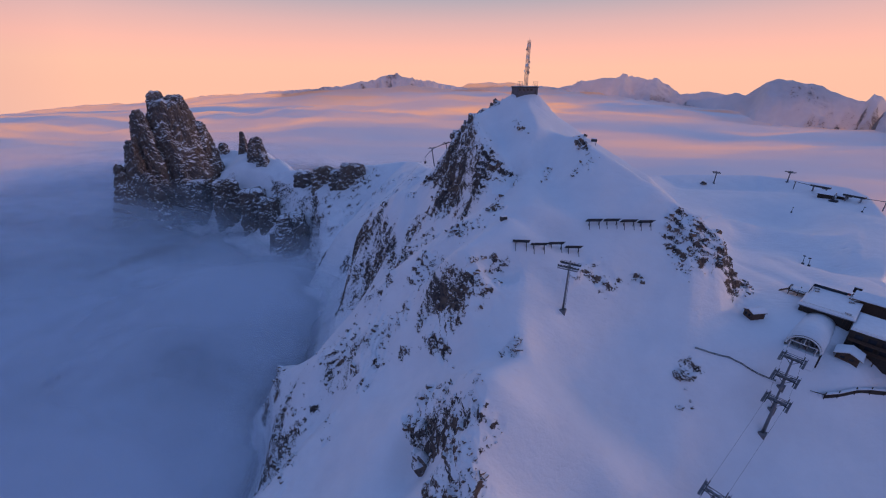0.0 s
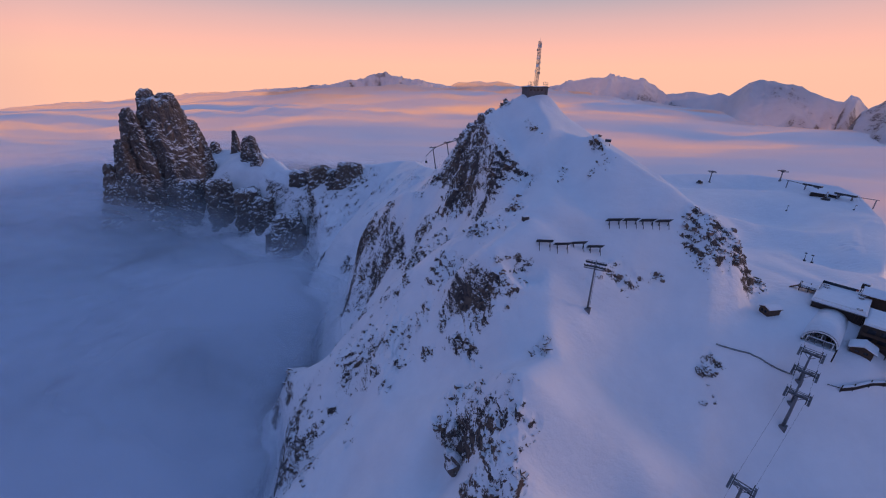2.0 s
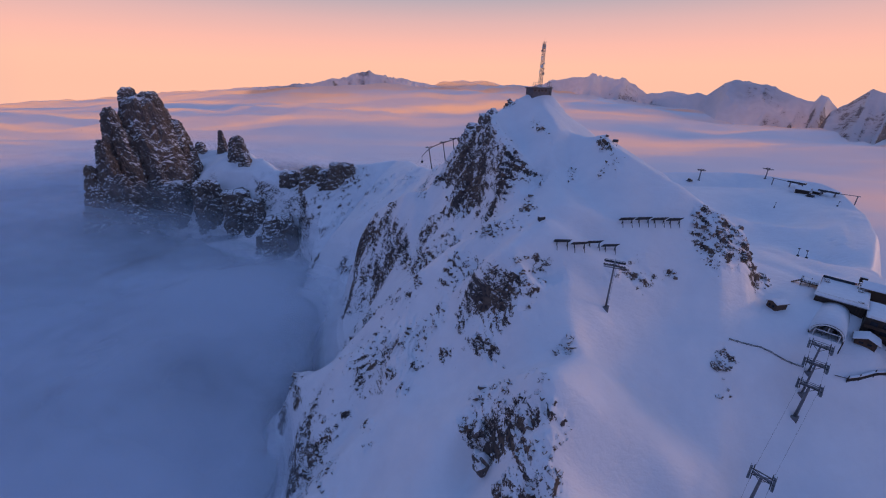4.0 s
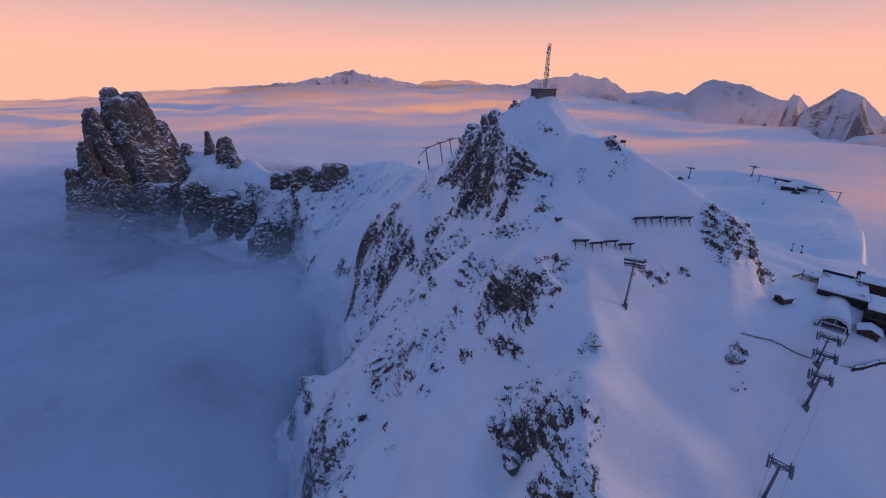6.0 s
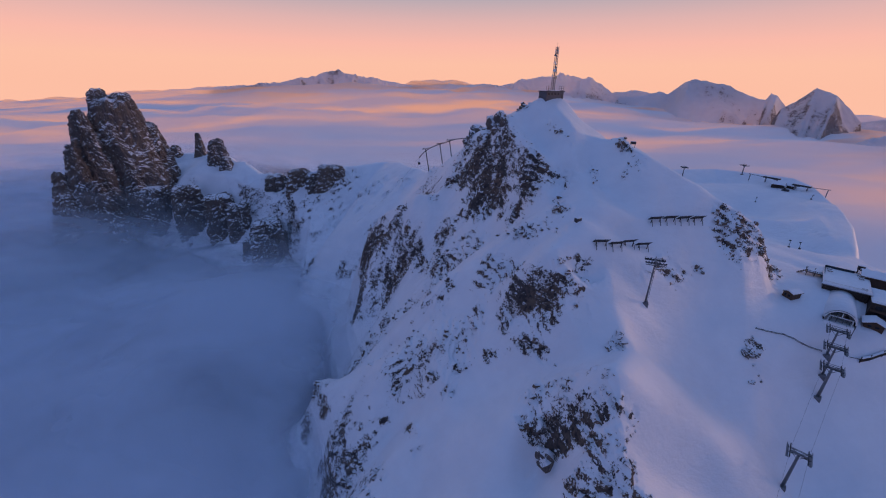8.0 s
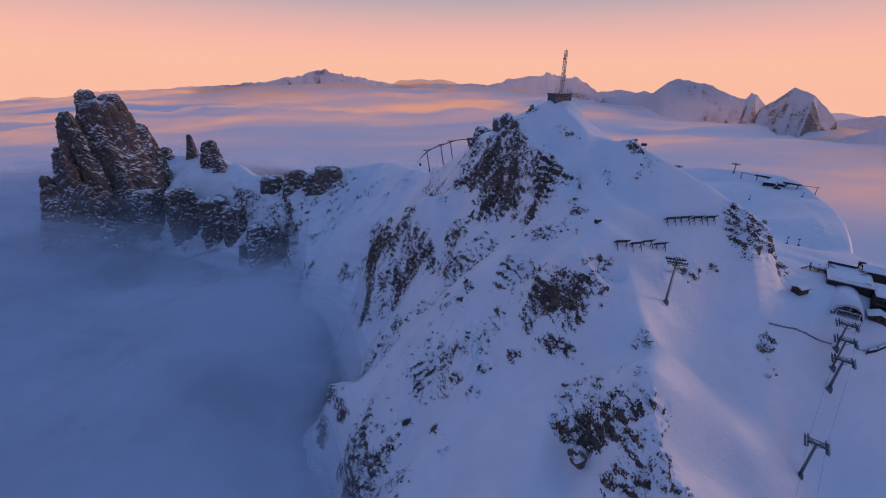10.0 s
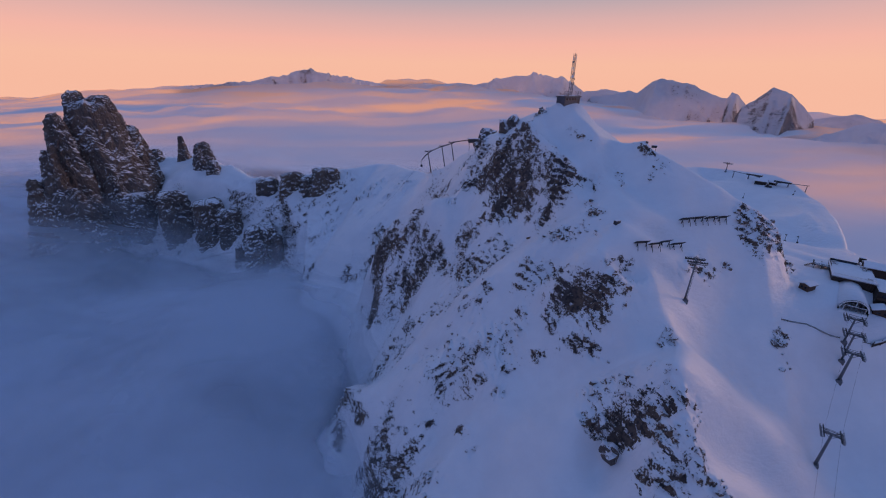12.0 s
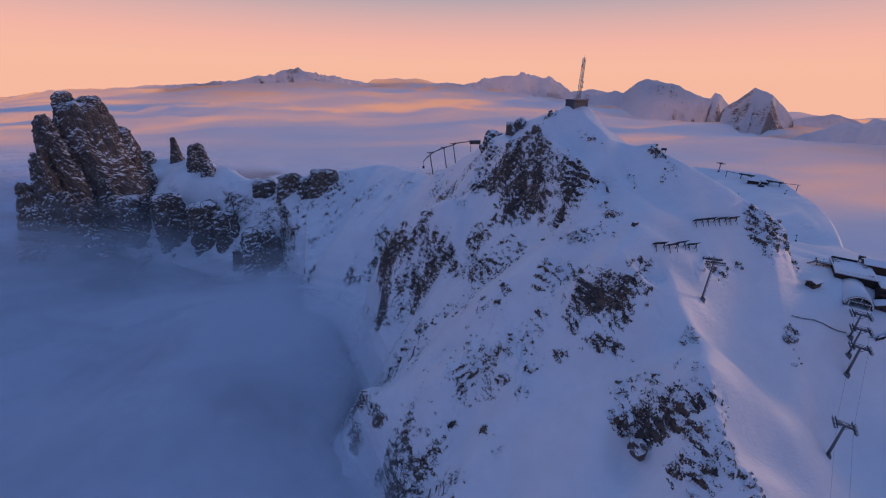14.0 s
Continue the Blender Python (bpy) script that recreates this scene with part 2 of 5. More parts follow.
SHOULDER = ((34, 258, 184, .8, .8), (21, 246, 177, 2.4, .5), (9, 260, 166, 2.7, .3), (11, 280, 162, 1.8, .3), (13, 306, 163, 1.25, .3), (14, 342, 158, 1.35, .4), (6, 372, 142, 1.1, .6), (-8, 405, 116, .9, .6))
EAST_SHOULDER = ((70, 214, 168, .55, 1.2), (82, 203, 170, .55, 1.2), (118, 199, 150, .55, 1.2), (150, 206, 127, .55, 1.2), (170, 224, 109, .6, 1.2))
STEPS = ((34, 141, 138, 0.54, 0.91), (16, 125, 130, 0.50, 1.27), (21, 116, 123, 0.63, 1.30), (17, 107, 108, 0.80, 1.30), (9, 104, 89, 0.80, 1.10), (0, 99, 74, 0.80, 1.10), (-12, 88, 50, 0.80, 1.10))
GULLIES = ((4, 68, 10, 17), (-4, 52, 14, 14), (48, 100, 10, 3), (-42, 235, 16, 6), (-74, 258, 17, 20), (-108, 300, 12, 14), (30, 120, 9, 3), (318, 338, 46, 14), (270, 330, 34, 8), (262, 218, 19, 10), (122, 68, 18, 9))
TRACKS = ((1.4, 16, ((372, 345), (348, 300), (316, 260), (290, 228), (266, 208), (240, 196))),
          (0.9, 40, ((70, 117), (94, 114), (111, 115), (129, 123), (152, 137), (178, 152), (193, 162))),
          (1.3, 30, ((178, 215), (190, 187), (193, 171), (196, 156))), (1.5, 36, ((226, 222), (214, 190), (213, 168))))


RAVINES = ((34, 1500, ((-105, 372), (-150, 385), (-215, 420), (-290, 450))), (6, 700, ((-120, 232), (-165, 245), (-240, 262))))


def crest(x, y, line, soft, convex=0.0):
    """Height of a crest line's flanks: they fall from the nearest stretch of the line, rounded over soft metres."""
    away, high = [], []
    for (ax, ay, az, al, ar), (bx, by, bz, bl, br) in zip(line, line[1:]):
        dx, dy = bx - ax, by - ay
        t = np.clip(((x - ax) * dx + (y - ay) * dy) / (dx * dx + dy * dy), 0, 1)
        qx, qy = x - ax - t * dx, y - ay - t * dy
        d = np.hypot(qx, qy)
        side = np.tanh((dx * qy - dy * qx) / math.hypot(dx, dy) / 12)
        left, right = al + t * (bl - al), ar + t * (br - ar)
        fall = left * (1 + side) / 2 + right * (1 - side) / 2
        far = np.sqrt(d * d + soft * soft) - soft
        bent = np.minimum(far, 120) ** 2 + 240 * np.maximum(far - 120, 0)
        away.append(d)
        high.append(az + t * (bz - az) - fall * far - convex * bent * (1 - side) / 2)
    least = np.minimum.reduce(away)
    total, weight = 0.0, 0.0
    for d, h in zip(away, high):
        w = np.exp(-np.minimum((d - least) / (1.5 + 0.06 * least), 40))
        total, weight = total + w * h, weight + w
    return total / weight


def blend(parts, k):
    """Smooth maximum."""
    top = parts[0]
    for p in parts[1:]:
        h = np.clip(0.5 + 0.5 * (top - p) / k, 0, 1)
        top = p * (1 - h) + top * h + k * h * (1 - h)
    return top


def piste(x, y):
    """The groomed ski slope east of the spur: steep at its foot, a shelf with the lift station, a bowl behind."""
    ys = np.array((-200, 0, 45, 66, 88, 101, 111, 128, 150, 190, 250, 320, 430, 520, 640, 900), float)
    zs = np.array((-120, 8, 33, 48, 67, 83, 95, 100, 101, 96, 84, 90, 86, 60, -20, -150), float)
    n = 41
    z = sum(np.interp(y + 12 * (k / (n - 1) - 0.5), ys, zs) for k in range(n)) / n
    z = z + 24 * np.clip((74 - x) / 42, 0, 1) ** 2 * step(118, 88, y) - 3 * np.maximum(0, 32 - x)
    edge = np.interp(y, (60, 150, 196, 222, 262, 325, 395, 430, 500), (262, 258, 272, 300, 340, 388, 428, 432, 400)) - 8
    z = z - 2.4 * np.maximum(0, np.sqrt((x - edge) ** 2 + 64) + (x - edge)) / 2
    return z


# Rocky patches: x, y, half length, half width, turn in degrees, strength
ROCKS_CLIFF = (
    (16, 232, 16.2, 4.9, 101, 1),
    (7, 226, 20, 5.8, 134, 1),
    (-3, 226, 16.9, 5.7, 133, 1),
    (5, 211, 10.4, 3.1, 143, 0.95),
    (28, 201, 12.7, 4.6, 98, 0.95),
    (32, 188, 13.2, 8.5, 173, 1.05),
    (20, 196, 5.6, 4.6, 69, 0.8),
    (14, 191, 11.6, 2.5, 112, 0.9),
    (32, 158, 18, 3, 78, 1),
    (27, 148, 7.3, 2.1, 134, 0.85),
    (15, 156, 12.3, 4, 132, 0.7),
    (-6, 201, 6.6, 2.9, 114, 0.9),
    (-69, 482, 20, 9.2, 108, 0.9),
    (-28, 353, 20, 7.4, 98, 0.85),
    (-32, 273, 4.4, 3.5, 160, 0.8),
)
ROCKS_FACE = (
    (3, 258, 16, 7, 95, 1.0),
    (-6, 262, 10, 5, 110, 1.0),
    (10, 238, 14, 6, 110, 1.0),
    (10, 226, 10, 5, 100, 1.0),
    (-17, 277, 12, 5, 140, 0.9),
    (-2, 300, 16, 5, 95, 0.9),
    (3, 322, 14, 5, 90, 0.85),
    (-10, 338, 12, 5, 110, 0.8),
    (-16, 398, 9, 4, 120, 0.7),
    (-29, 412, 8, 4, 130, 0.75),
    (18, 248, 8, 4, 60, 0.9),
    (-1, 290, 9, 5, 100, 1.0),
    (-8, 318, 9, 5, 110, 1.0),
    (-2, 330, 8, 5, 100, 1.0),
    (0, 312, 9, 5, 100, 1.0),
)
ROCKS_TOP = (
    (-10, 211, 5, 1.3, 155, 0.8),
    (49, 222, 10, 1.5, 105, 1.05),
    (81, 191, 10, 2.4, 101, 1.05),
    (83, 181, 7.4, 1.5, 72, 0.8),
    (62, 188, 8.4, 1.6, 79, 0.8),
    (74, 175, 2.8, 1.3, 51, 1.05),
    (33, 258, 4.8, 2.9, 19, 1.05),
)
ROCKS_RIB = (
    (-61, 289, 10, 5.8, 130, 0.75),
    (-66, 285, 15, 3.2, 126, 0.75),
    (-81, 294, 15, 6.1, 126, 0.84),
    (-56, 267, 15, 4.5, 132, 0.7),
    (-56, 256, 15, 5.9, 134, 0.75),
    (-42, 236, 15, 3.1, 102, 0.84),
    (-71, 262, 15, 6.8, 132, 0.75),
    (-79, 259, 15, 6.5, 126, 0.79),
    (-138, 393, 15, 10.7, 98, 0.79),
    (-154, 373, 15, 10.3, 90, 0.57),
    (-129, 293, 15, 4.8, 116, 0.57),
    (-121, 316, 10.2, 3.4, 108, 0.62),
    (-38, 163, 4.3, 3.5, 105, 0.75),
    (-29, 159, 5.8, 5, 135, 0.66),
    (-48, 206, 7, 2, 118, 0.7),
)
ROCKS_RIBFOOT = (
    (-68, 216, 12, 4.1, 125, 0.8),
    (-75, 198, 12, 5, 108, 0.85),
    (-55, 206, 4.7, 2.3, 124, 0.8),
    (-26, 210, 5.4, 1.3, 130, 0.75),
    (-33, 213, 5.2, 1.3, 123, 0.75),
    (-92, 258, 12, 4, 144, 0.5),
)
ROCKS_MID = (
    (-4, 197, 4.8, 2.5, 116, 0.9),
    (-4, 148, 9, 5.6, 131, 0.9),
    (5, 137, 9, 2.7, 94, 0.9),
    (6, 122, 9, 1.6, 128, 0.9),
    (12, 121, 5.4, 1.4, 127, 0.9),
    (23, 113, 9, 2.3, 156, 0.8),
    (29, 117, 8.1, 6.4, 179, 0.55),
    (19, 110, 9, 2.5, 144, 0.9),
    (12, 109, 6.4, 2.4, 147, 0.9),
    (0, 122, 4.4, 1.3, 132, 0.9),
    (-2, 119, 3.7, 1.3, 118, 0.9),
    (8, 104, 9, 1.4, 131, 0.9),
    (-9, 114, 3.1, 1.3, 143, 0.9),
    (-11, 137, 2.3, 1.3, 130, 0.8),
    (34, 123, 2.8, 1.3, 174, 0.8),
    (39, 89, 3.7, 1.4, 20, 0.9),
)
ROCKS_EAST = (
    (70, 125, 8.3, 1.7, 29, 1),
    (80, 125, 11.4, 2.2, 7, 0.85),
    (98, 130, 2.6, 1.3, 8, 0.8),
    (117, 140, 4.7, 3.3, 116, 0.9),
    (126, 147, 5.2, 2.4, 85, 0.9),
    (128, 137, 12.3, 3.1, 11, 0.85),
    (133, 143, 7.5, 3.5, 177, 0.85),
    (154, 148, 16, 3.2, 39, 1),
    (114, 104, 3.6, 1.8, 180, 1),
    (113, 95, 1.3, 1.3, 21, 0.8),
)
ROCKS_FLANK = (
    (-64, 140, 5, 2.3, 42, 0.7),
    (-57, 133, 5, 1.6, 163, 0.8),
    (-35, 119, 4.3, 1.6, 140, 0.85),
    (-24, 118, 5, 1.7, 157, 0.9),
    (-29, 110, 3.1, 1.4, 171, 0.8),
    (-49, 107, 5, 1.7, 115, 0.95),
    (-46, 95, 2, 1.3, 152, 0.85),
    (-80, 126, 5, 1.3, 142, 0.75),
    (-64, 122, 5, 1.3, 174, 0.75),
    (-79, 113, 5, 1.8, 146, 0.85),
    (-95, 126, 5, 1.5, 127, 0.7),
    (-124, 166, 5, 2.4, 130, 0.95),
    (-109, 162, 5, 1.4, 131, 0.85),
    (-105, 153, 5, 1.3, 133, 0.75),
)
ROCKS_LOWFLANK = (
    (-107, 134, 5, 1.7, 127, 0.8),
    (-85, 105, 5, 2.4, 138, 0.95),
    (-159, 185, 5, 5, 145, 0.75),
    (-170, 179, 5, 3.7, 129, 0.55),
    (-127, 262, 5, 1.3, 132, 0.8),
    (-135, 162, 5, 1.3, 126, 0.75),
    (-124, 161, 5, 1.8, 155, 0.7),
    (-134, 146, 5, 1.3, 131, 0.7),
)
ROCKS_SPUREND = (
    (5, 83, 6.2, 1.8, 131, 0.9),
    (12, 81, 7, 2.7, 129, 0.9),
    (7, 75, 7, 1.9, 148, 0.9),
    (-2, 78, 2.6, 1.3, 128, 0.9),
    (3, 75, 3.5, 1.3, 152, 0.85),
    (10, 67, 5.9, 1.5, 124, 0.9),
    (11, 70, 3.1, 1.3, 120, 0.9),
    (14, 66, 4.6, 1.7, 89, 0.9),
    (23, 75, 5, 3, 113, 0.9),
    (21, 69, 4, 1.8, 148, 0.75),
    (20, 63, 5.4, 1.6, 135, 0.8),
    (26, 62, 3.4, 1.3, 178, 0.85),
    (18, 56, 5.1, 1.9, 121, 0.85),
    (26, 55, 2.9, 1.3, 20, 0.9),
    (18, 52, 2.1, 1.3, 153, 0.9),
)
ROCKS_SPURFOOT = (
    (25, 47, 3, 1.4, 131, 0.9),
    (19, 47, 2, 1.3, 137, 0.8),
    (13, 51, 2.6, 1.3, 130, 0.85),
    (19, 44, 3.7, 1.3, 155, 1),
    (12, 47, 1.9, 1.3, 139, 0.8),
    (29, 42, 1.8, 1.3, 12, 0.9),
    (25, 45, 1.7, 1.3, 150, 0.9),
    (32, 60, 1.4, 1.3, 5, 0.6),
)
ROCKS_SPURLOW = (
    (16, 51, 3.6, 1.4, 121, 0.9),
    (24, 48, 4.1, 1.3, 170, 0.8),
    (21, 42, 8.9, 2.5, 161, 1.05),
    (9, 50, 3, 1.3, 90, 0.85),
    (31, 37, 4.5, 1.3, 3, 0.9),
)
ROCKS_COMB = (
    (-289, 628, 37.2, 12.2, 133, 1),
    (-239, 617, 30.9, 12.5, 144, 1),
    (-187, 600, 35.2, 11.8, 152, 1),
    (-181, 580, 13, 9.3, 161, 1),
    (-207, 573, 13.3, 7.8, 142, 0.85),
    (-210, 548, 13.3, 7.4, 155, 0.75),
    (-177, 535, 10.5, 6.5, 134, 0.75),
    (-135, 540, 45, 5, 103, 0.8),
    (-156, 581, 11.2, 7.2, 121, 0.75),
    (-127, 477, 22.4, 4.2, 105, 0.75),
    (-148, 603, 12.7, 6.2, 172, 0.7),
    (-255, 583, 27, 7, 137, 0.75),
    (-197, 497, 11.3, 4.3, 126, 0.6),
)
NEAR = ROCKS_CLIFF + ROCKS_FACE + ROCKS_TOP + ROCKS_RIB + ROCKS_RIBFOOT + ROCKS_MID + ROCKS_EAST + ROCKS_FLANK + ROCKS_LOWFLANK + ROCKS_SPUREND + ROCKS_SPURFOOT + ROCKS_SPURLOW


def rockiness(x, y):
    """How rocky the ground is, from patches with ragged outlines."""
    out = np.zeros(x.shape)
    wob = fractal(x, y, 16, 4, 5) + 0.6 * fractal(x, y, 5, 2, 15)
    for cx, cy, a, b, turn, s in NEAR + ROCKS_COMB + ((292, 245, 6, 3, 50, 0.95), (125, 143, 14, 7, 15, 0.85), (132, 146, 17, 8, 12, 0.9), (148, 147, 10, 5, 10, 1.0), (120, 150, 9, 4, 50, 0.85)):
        c, n = math.cos(radians(turn)), math.sin(radians(turn))
        u, v = ((x - cx) * c + (y - cy) * n) / (a + 0.6), (-(x - cx) * n + (y - cy) * c) / (b + 0.6)
        d = np.hypot(u, v) + 0.4 * wob
        out = np.maximum(out, 0.95 * s * step(2.1, 0.2, d))
    return out


def base(x, y):
    """The smooth snow mountain."""
    bx, by = x + 7 * fractal(x, y, 70, 3, 11), y + 7 * fractal(x, y, 70, 3, 12)
    z = blend([
        crest(bx, by, SPUR, 2.5, 0.0021), crest(bx, by, RIB, 5), crest(bx, by, FLANK, 8), crest(bx, by, NOSE, 4), crest(bx, by, BACK, 6),
        crest(bx, by, EAST_RIM, 4), piste(x, y), crest(x, y, TOWER, 9), crest(x, y, TOWER_FOOT, 6),
        crest(x, y, BUTTRESS, 3), crest(x, y, SHOULDER, 3), crest(x, y, EAST_SHOULDER, 6) - 2.5 * np.maximum(0, 80 - x), crest(x, y, SUMMIT, 9), crest(bx, by, STEPS, 3), crest(bx, by, LIP, 5), crest(bx, by, HOOK, 5),
    ], 5.0)
    for cx, cy, wide, deep in GULLIES:
        z = z - deep * np.exp(-((x - cx) ** 2 + (y - cy) ** 2) / wide ** 2)
    # the plateau breaks off along its eastern edge
    ys = (60, 150, 196, 222, 262, 325, 395, 430, 500)
    edge, rim = np.interp(y, ys, (262, 258, 272, 300, 340, 388, 428, 432, 400)), np.interp(y, ys, (60, 82, 86, 87, 89, 93, 97, 97, 92))
    z = np.where(x > 200, np.minimum(z, rim - 2.0 * (x - edge)), z)
    # the far ridge breaks off southwards in a ragged cliff
    lip = np.interp(x, (-620, -500, -440, -386, -340, -300, -262, -225), (660, 646, 648, 640, 614, 588, 566, 520)) + 14 * fractal(x, y, 60, 3, 23)
    brink = np.interp(x, (-560, -500, -440, -386, -340, -300, -262, -225), (30, 14, 14, 2, -8, -16, -24, -40))
    z = np.where(x < -215, np.minimum(z, brink + 6 - 1.6 * (lip - y)), z)
    # a level pad under the kiosk
    w = np.exp(-(((x - 178.5) ** 2 + (y - 109) ** 2) / 70) ** 2)
    z = z * (1 - w) + 92.3 * w
    # groomed tracks and wind furrows, sunk into the snow
    for deep, wide, line in TRACKS + RAVINES:
        near = np.full(np.shape(x), 1e9)
        for (ax, ay), (cx, cy) in zip(line, line[1:]):
            t = np.clip(((x - ax) * (cx - ax) + (y - ay) * (cy - ay)) / ((cx - ax) ** 2 + (cy - ay) ** 2), 0, 1)
            near = np.minimum(near, (x - ax - t * (cx - ax)) ** 2 + (y - ay - t * (cy - ay)) ** 2)
        z = z - deep * np.exp(-near / wide)
    return z


def height(x, y):
    """Height of the ground, and how much of it is bare rock."""
    z = sum(base(x + r * math.cos(a), y + r * math.sin(a)) for r, a in ((0, 0), (3.0, 0.4), (3.0, 2.5), (3.0, 4.6))) / 4
    big = 9 * fractal(x, y, 120, 3, 1)
    west = step(20, -80, x) + step(280, 420, y) * step(120, 40, x)
    z = z + np.clip(west, 0, 1) * big * 0.6 + 0.35 * fractal(x, y, 40, 3, 2) * (0.25 + 0.75 * step(40, 0, x))
    zone = rockiness(x, y)
    far = step(330, 480, y)
    # bare specks all over the steep western flank, the far cliff and the whole of the far tower
    hx, hy = base(x + 3, y) - z, base(x, y + 3) - z
    fall = np.hypot(hx, hy) / 3
    zone = zone * np.clip(0.9 + (0.5 * fractal(x, y, 11, 2, 20) + 0.7 * fractal(x, y, 4.5, 2, 21)) * (1 - far), 0.1, 1.15)
    zone = np.maximum(zone, 0.75 * step(0.5, 1.0, fall) * step(45, -25, x) * step(60, 110, y) * np.clip(0.3 + 1.8 * fractal(x, y, 30, 4, 18), 0, 1))
    zone = np.maximum(zone, 0.5 * step(1.0, 1.9, fall) * step(-200, -260, x) * np.clip(0.75 + 1.3 * fractal(x, y, 50, 3, 24), 0, 1))
    zone = np.maximum(zone, 0.6 * step(1.25, 0.9, np.hypot((x + 552) / 75, (y - 620) / 110) + 0.2 * fractal(x, y, 40, 2, 19)))
    # crags and gullies, then ledges along the beds, which dip east in the middle and west on the rib
    crag = (fractal(x, y, 14, 3, 13, True) * 3.4 + fractal(x, y, 7, 3, 16, True) * 2.0) * (1 - far)
    crag = crag + (fractal(x, y, 46, 3, 14, True) * 9 + fractal(x, y, 15, 3, 17, True) * 7) * far
    dip = 0.45 - 1.25 * step(-5, -45, x) + 0.3 * far
    z0 = z + 1.3 * crag + dip * x + 5.5 * fractal(x, y, 15, 4, 9)
    ledges = 0.0
    for tall, share in ((4.8, 0.55), (2.0, 0.5)):
        tall = tall * (1 + 1.3 * far)
        w = z0 / tall
        ledges = ledges + share * (np.floor(w) + step(0.5, 0.97, w - np.floor(w)) - w) * tall
    z = z + np.minimum(zone * 1.15, 1) * (crag * 0.8 + ledges)
    return z, np.clip(zone, 0, 1.1)

# ---------------------------------------------------------------- ground, clouds, far ranges


def grid_object(name, xs, ys, z, mat, rock=None):
    """A sheet over the grid of xs and ys at the heights z[y, x]."""
    nx, ny = len(xs), len(ys)
    co = np.empty((ny, nx, 3), np.float32)
    co[..., 0], co[..., 1], co[..., 2] = xs[None, :], ys[:, None], z
    i = (np.arange(ny - 1)[:, None] * nx + np.arange(nx - 1)[None, :]).ravel()
    quads = np.stack((i, i + 1, i + nx + 1, i + nx), 1).astype(np.int32).ravel()
    me = bpy.data.meshes.new(name)
    me.vertices.add(nx * ny)
    me.vertices.foreach_set("co", co.ravel())
    me.loops.add(len(quads))
    me.loops.foreach_set("vertex_index", quads)
    me.polygons.add(len(quads) // 4)
    me.polygons.foreach_set("loop_start", np.arange(0, len(quads), 4, dtype=np.int32))
    me.polygons.foreach_set("use_smooth", np.ones(len(quads) // 4, bool))
    me.update(calc_edges=True)
    if rock is not None:
        me.attributes.new("rock", "FLOAT", "POINT").data.foreach_set("value", np.asarray(rock, np.float32).ravel())
    me.materials.append(mat)
    return new(name, me)


def spread(*stops):
    """Grid lines: pairs of (start, spacing), then the end."""
    out = []
    for (a, s), nxt in zip(stops, stops[1:]):
        b = nxt[0] if isinstance(nxt, tuple) else nxt
        n = max(1, round((b - a) / s))
        out += list(a + (b - a) * np.arange(n) / n)
    return np.array(out + [stops[-1]], float)


gx = spread((-900, 8), (-650, 2.0), (-520, 1.7), (-170, 1.1), (-100, 0.8), (-40, 0.55), (60, 0.8), (160, 1.6), (240, 2.2), (450, 6), 640)
gy = spread((-160, 8), (-20, 3), (25, 0.6), (160, 0.75), (345, 1.8), (760, 8), 1100)
GX, GY = np.meshgrid(gx, gy)
GZ, GROCK = height(GX, GY)
ground = grid_object("ground", gx, gy, np.maximum(GZ, -240), SNOWY, GROCK)
tagged(ground, "snow-covered mountain ridge with bare dark rock bands and groomed pistes", "mountain", kind="structure")


def floor_at(x, y):
    """Height of the ground sheet."""
    z, _ = height(np.array([float(x)]), np.array([float(y)]))
    return float(z[0])


# sea of clouds
def cloud_material(name, density, lo, hi, stretch):
    """Cloud scatters light both ways: half diffuse, half translucent, thinning out by a soft pattern."""
    m, n, k, b = material(name)
    n.remove(b)
    f = noisy(n, k, 1.0, 5, 0.5, "Object", stretch)
    d, t, mix = n.new("ShaderNodeBsdfDiffuse"), n.new("ShaderNodeBsdfTranslucent"), n.new("ShaderNodeMixShader")
    # the deck's translucent side is tinted warm to imitate low sunlight
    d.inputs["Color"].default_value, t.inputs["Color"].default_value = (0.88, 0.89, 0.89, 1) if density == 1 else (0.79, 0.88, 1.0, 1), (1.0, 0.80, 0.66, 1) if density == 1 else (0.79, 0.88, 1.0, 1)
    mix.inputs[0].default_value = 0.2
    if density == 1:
        # the far deck's pink sunlight is put in as translucency, painted stronger far off
        pink_share = n.new("ShaderNodeAttribute")
        pink_share.attribute_name = "pink_share"
        k.new(calc(n, k, "MULTIPLY", pink_share.outputs["Fac"], maprange(n, k, f, 0.40, 0.64, 0.42, 1.2)), mix.inputs[0])
    k.new(d.outputs[0], mix.inputs[1])
    k.new(t.outputs[0], mix.inputs[2])
    out = n["Material Output"]
    if density < 1:
        attr, clear, veil = n.new("ShaderNodeAttribute"), n.new("ShaderNodeBsdfTransparent"), n.new("ShaderNodeMixShader")
        attr.attribute_name = "thick"
        k.new(calc(n, k, "MULTIPLY", maprange(n, k, f, lo, hi, 0.0, density), attr.outputs["Fac"]), veil.inputs[0])
        k.new(clear.outputs[0], veil.inputs[1])
        k.new(mix.outputs[0], veil.inputs[2])
        k.new(veil.outputs[0], out.inputs[0])
    else:
        k.new(mix.outputs[0], out.inputs[0])
    return m


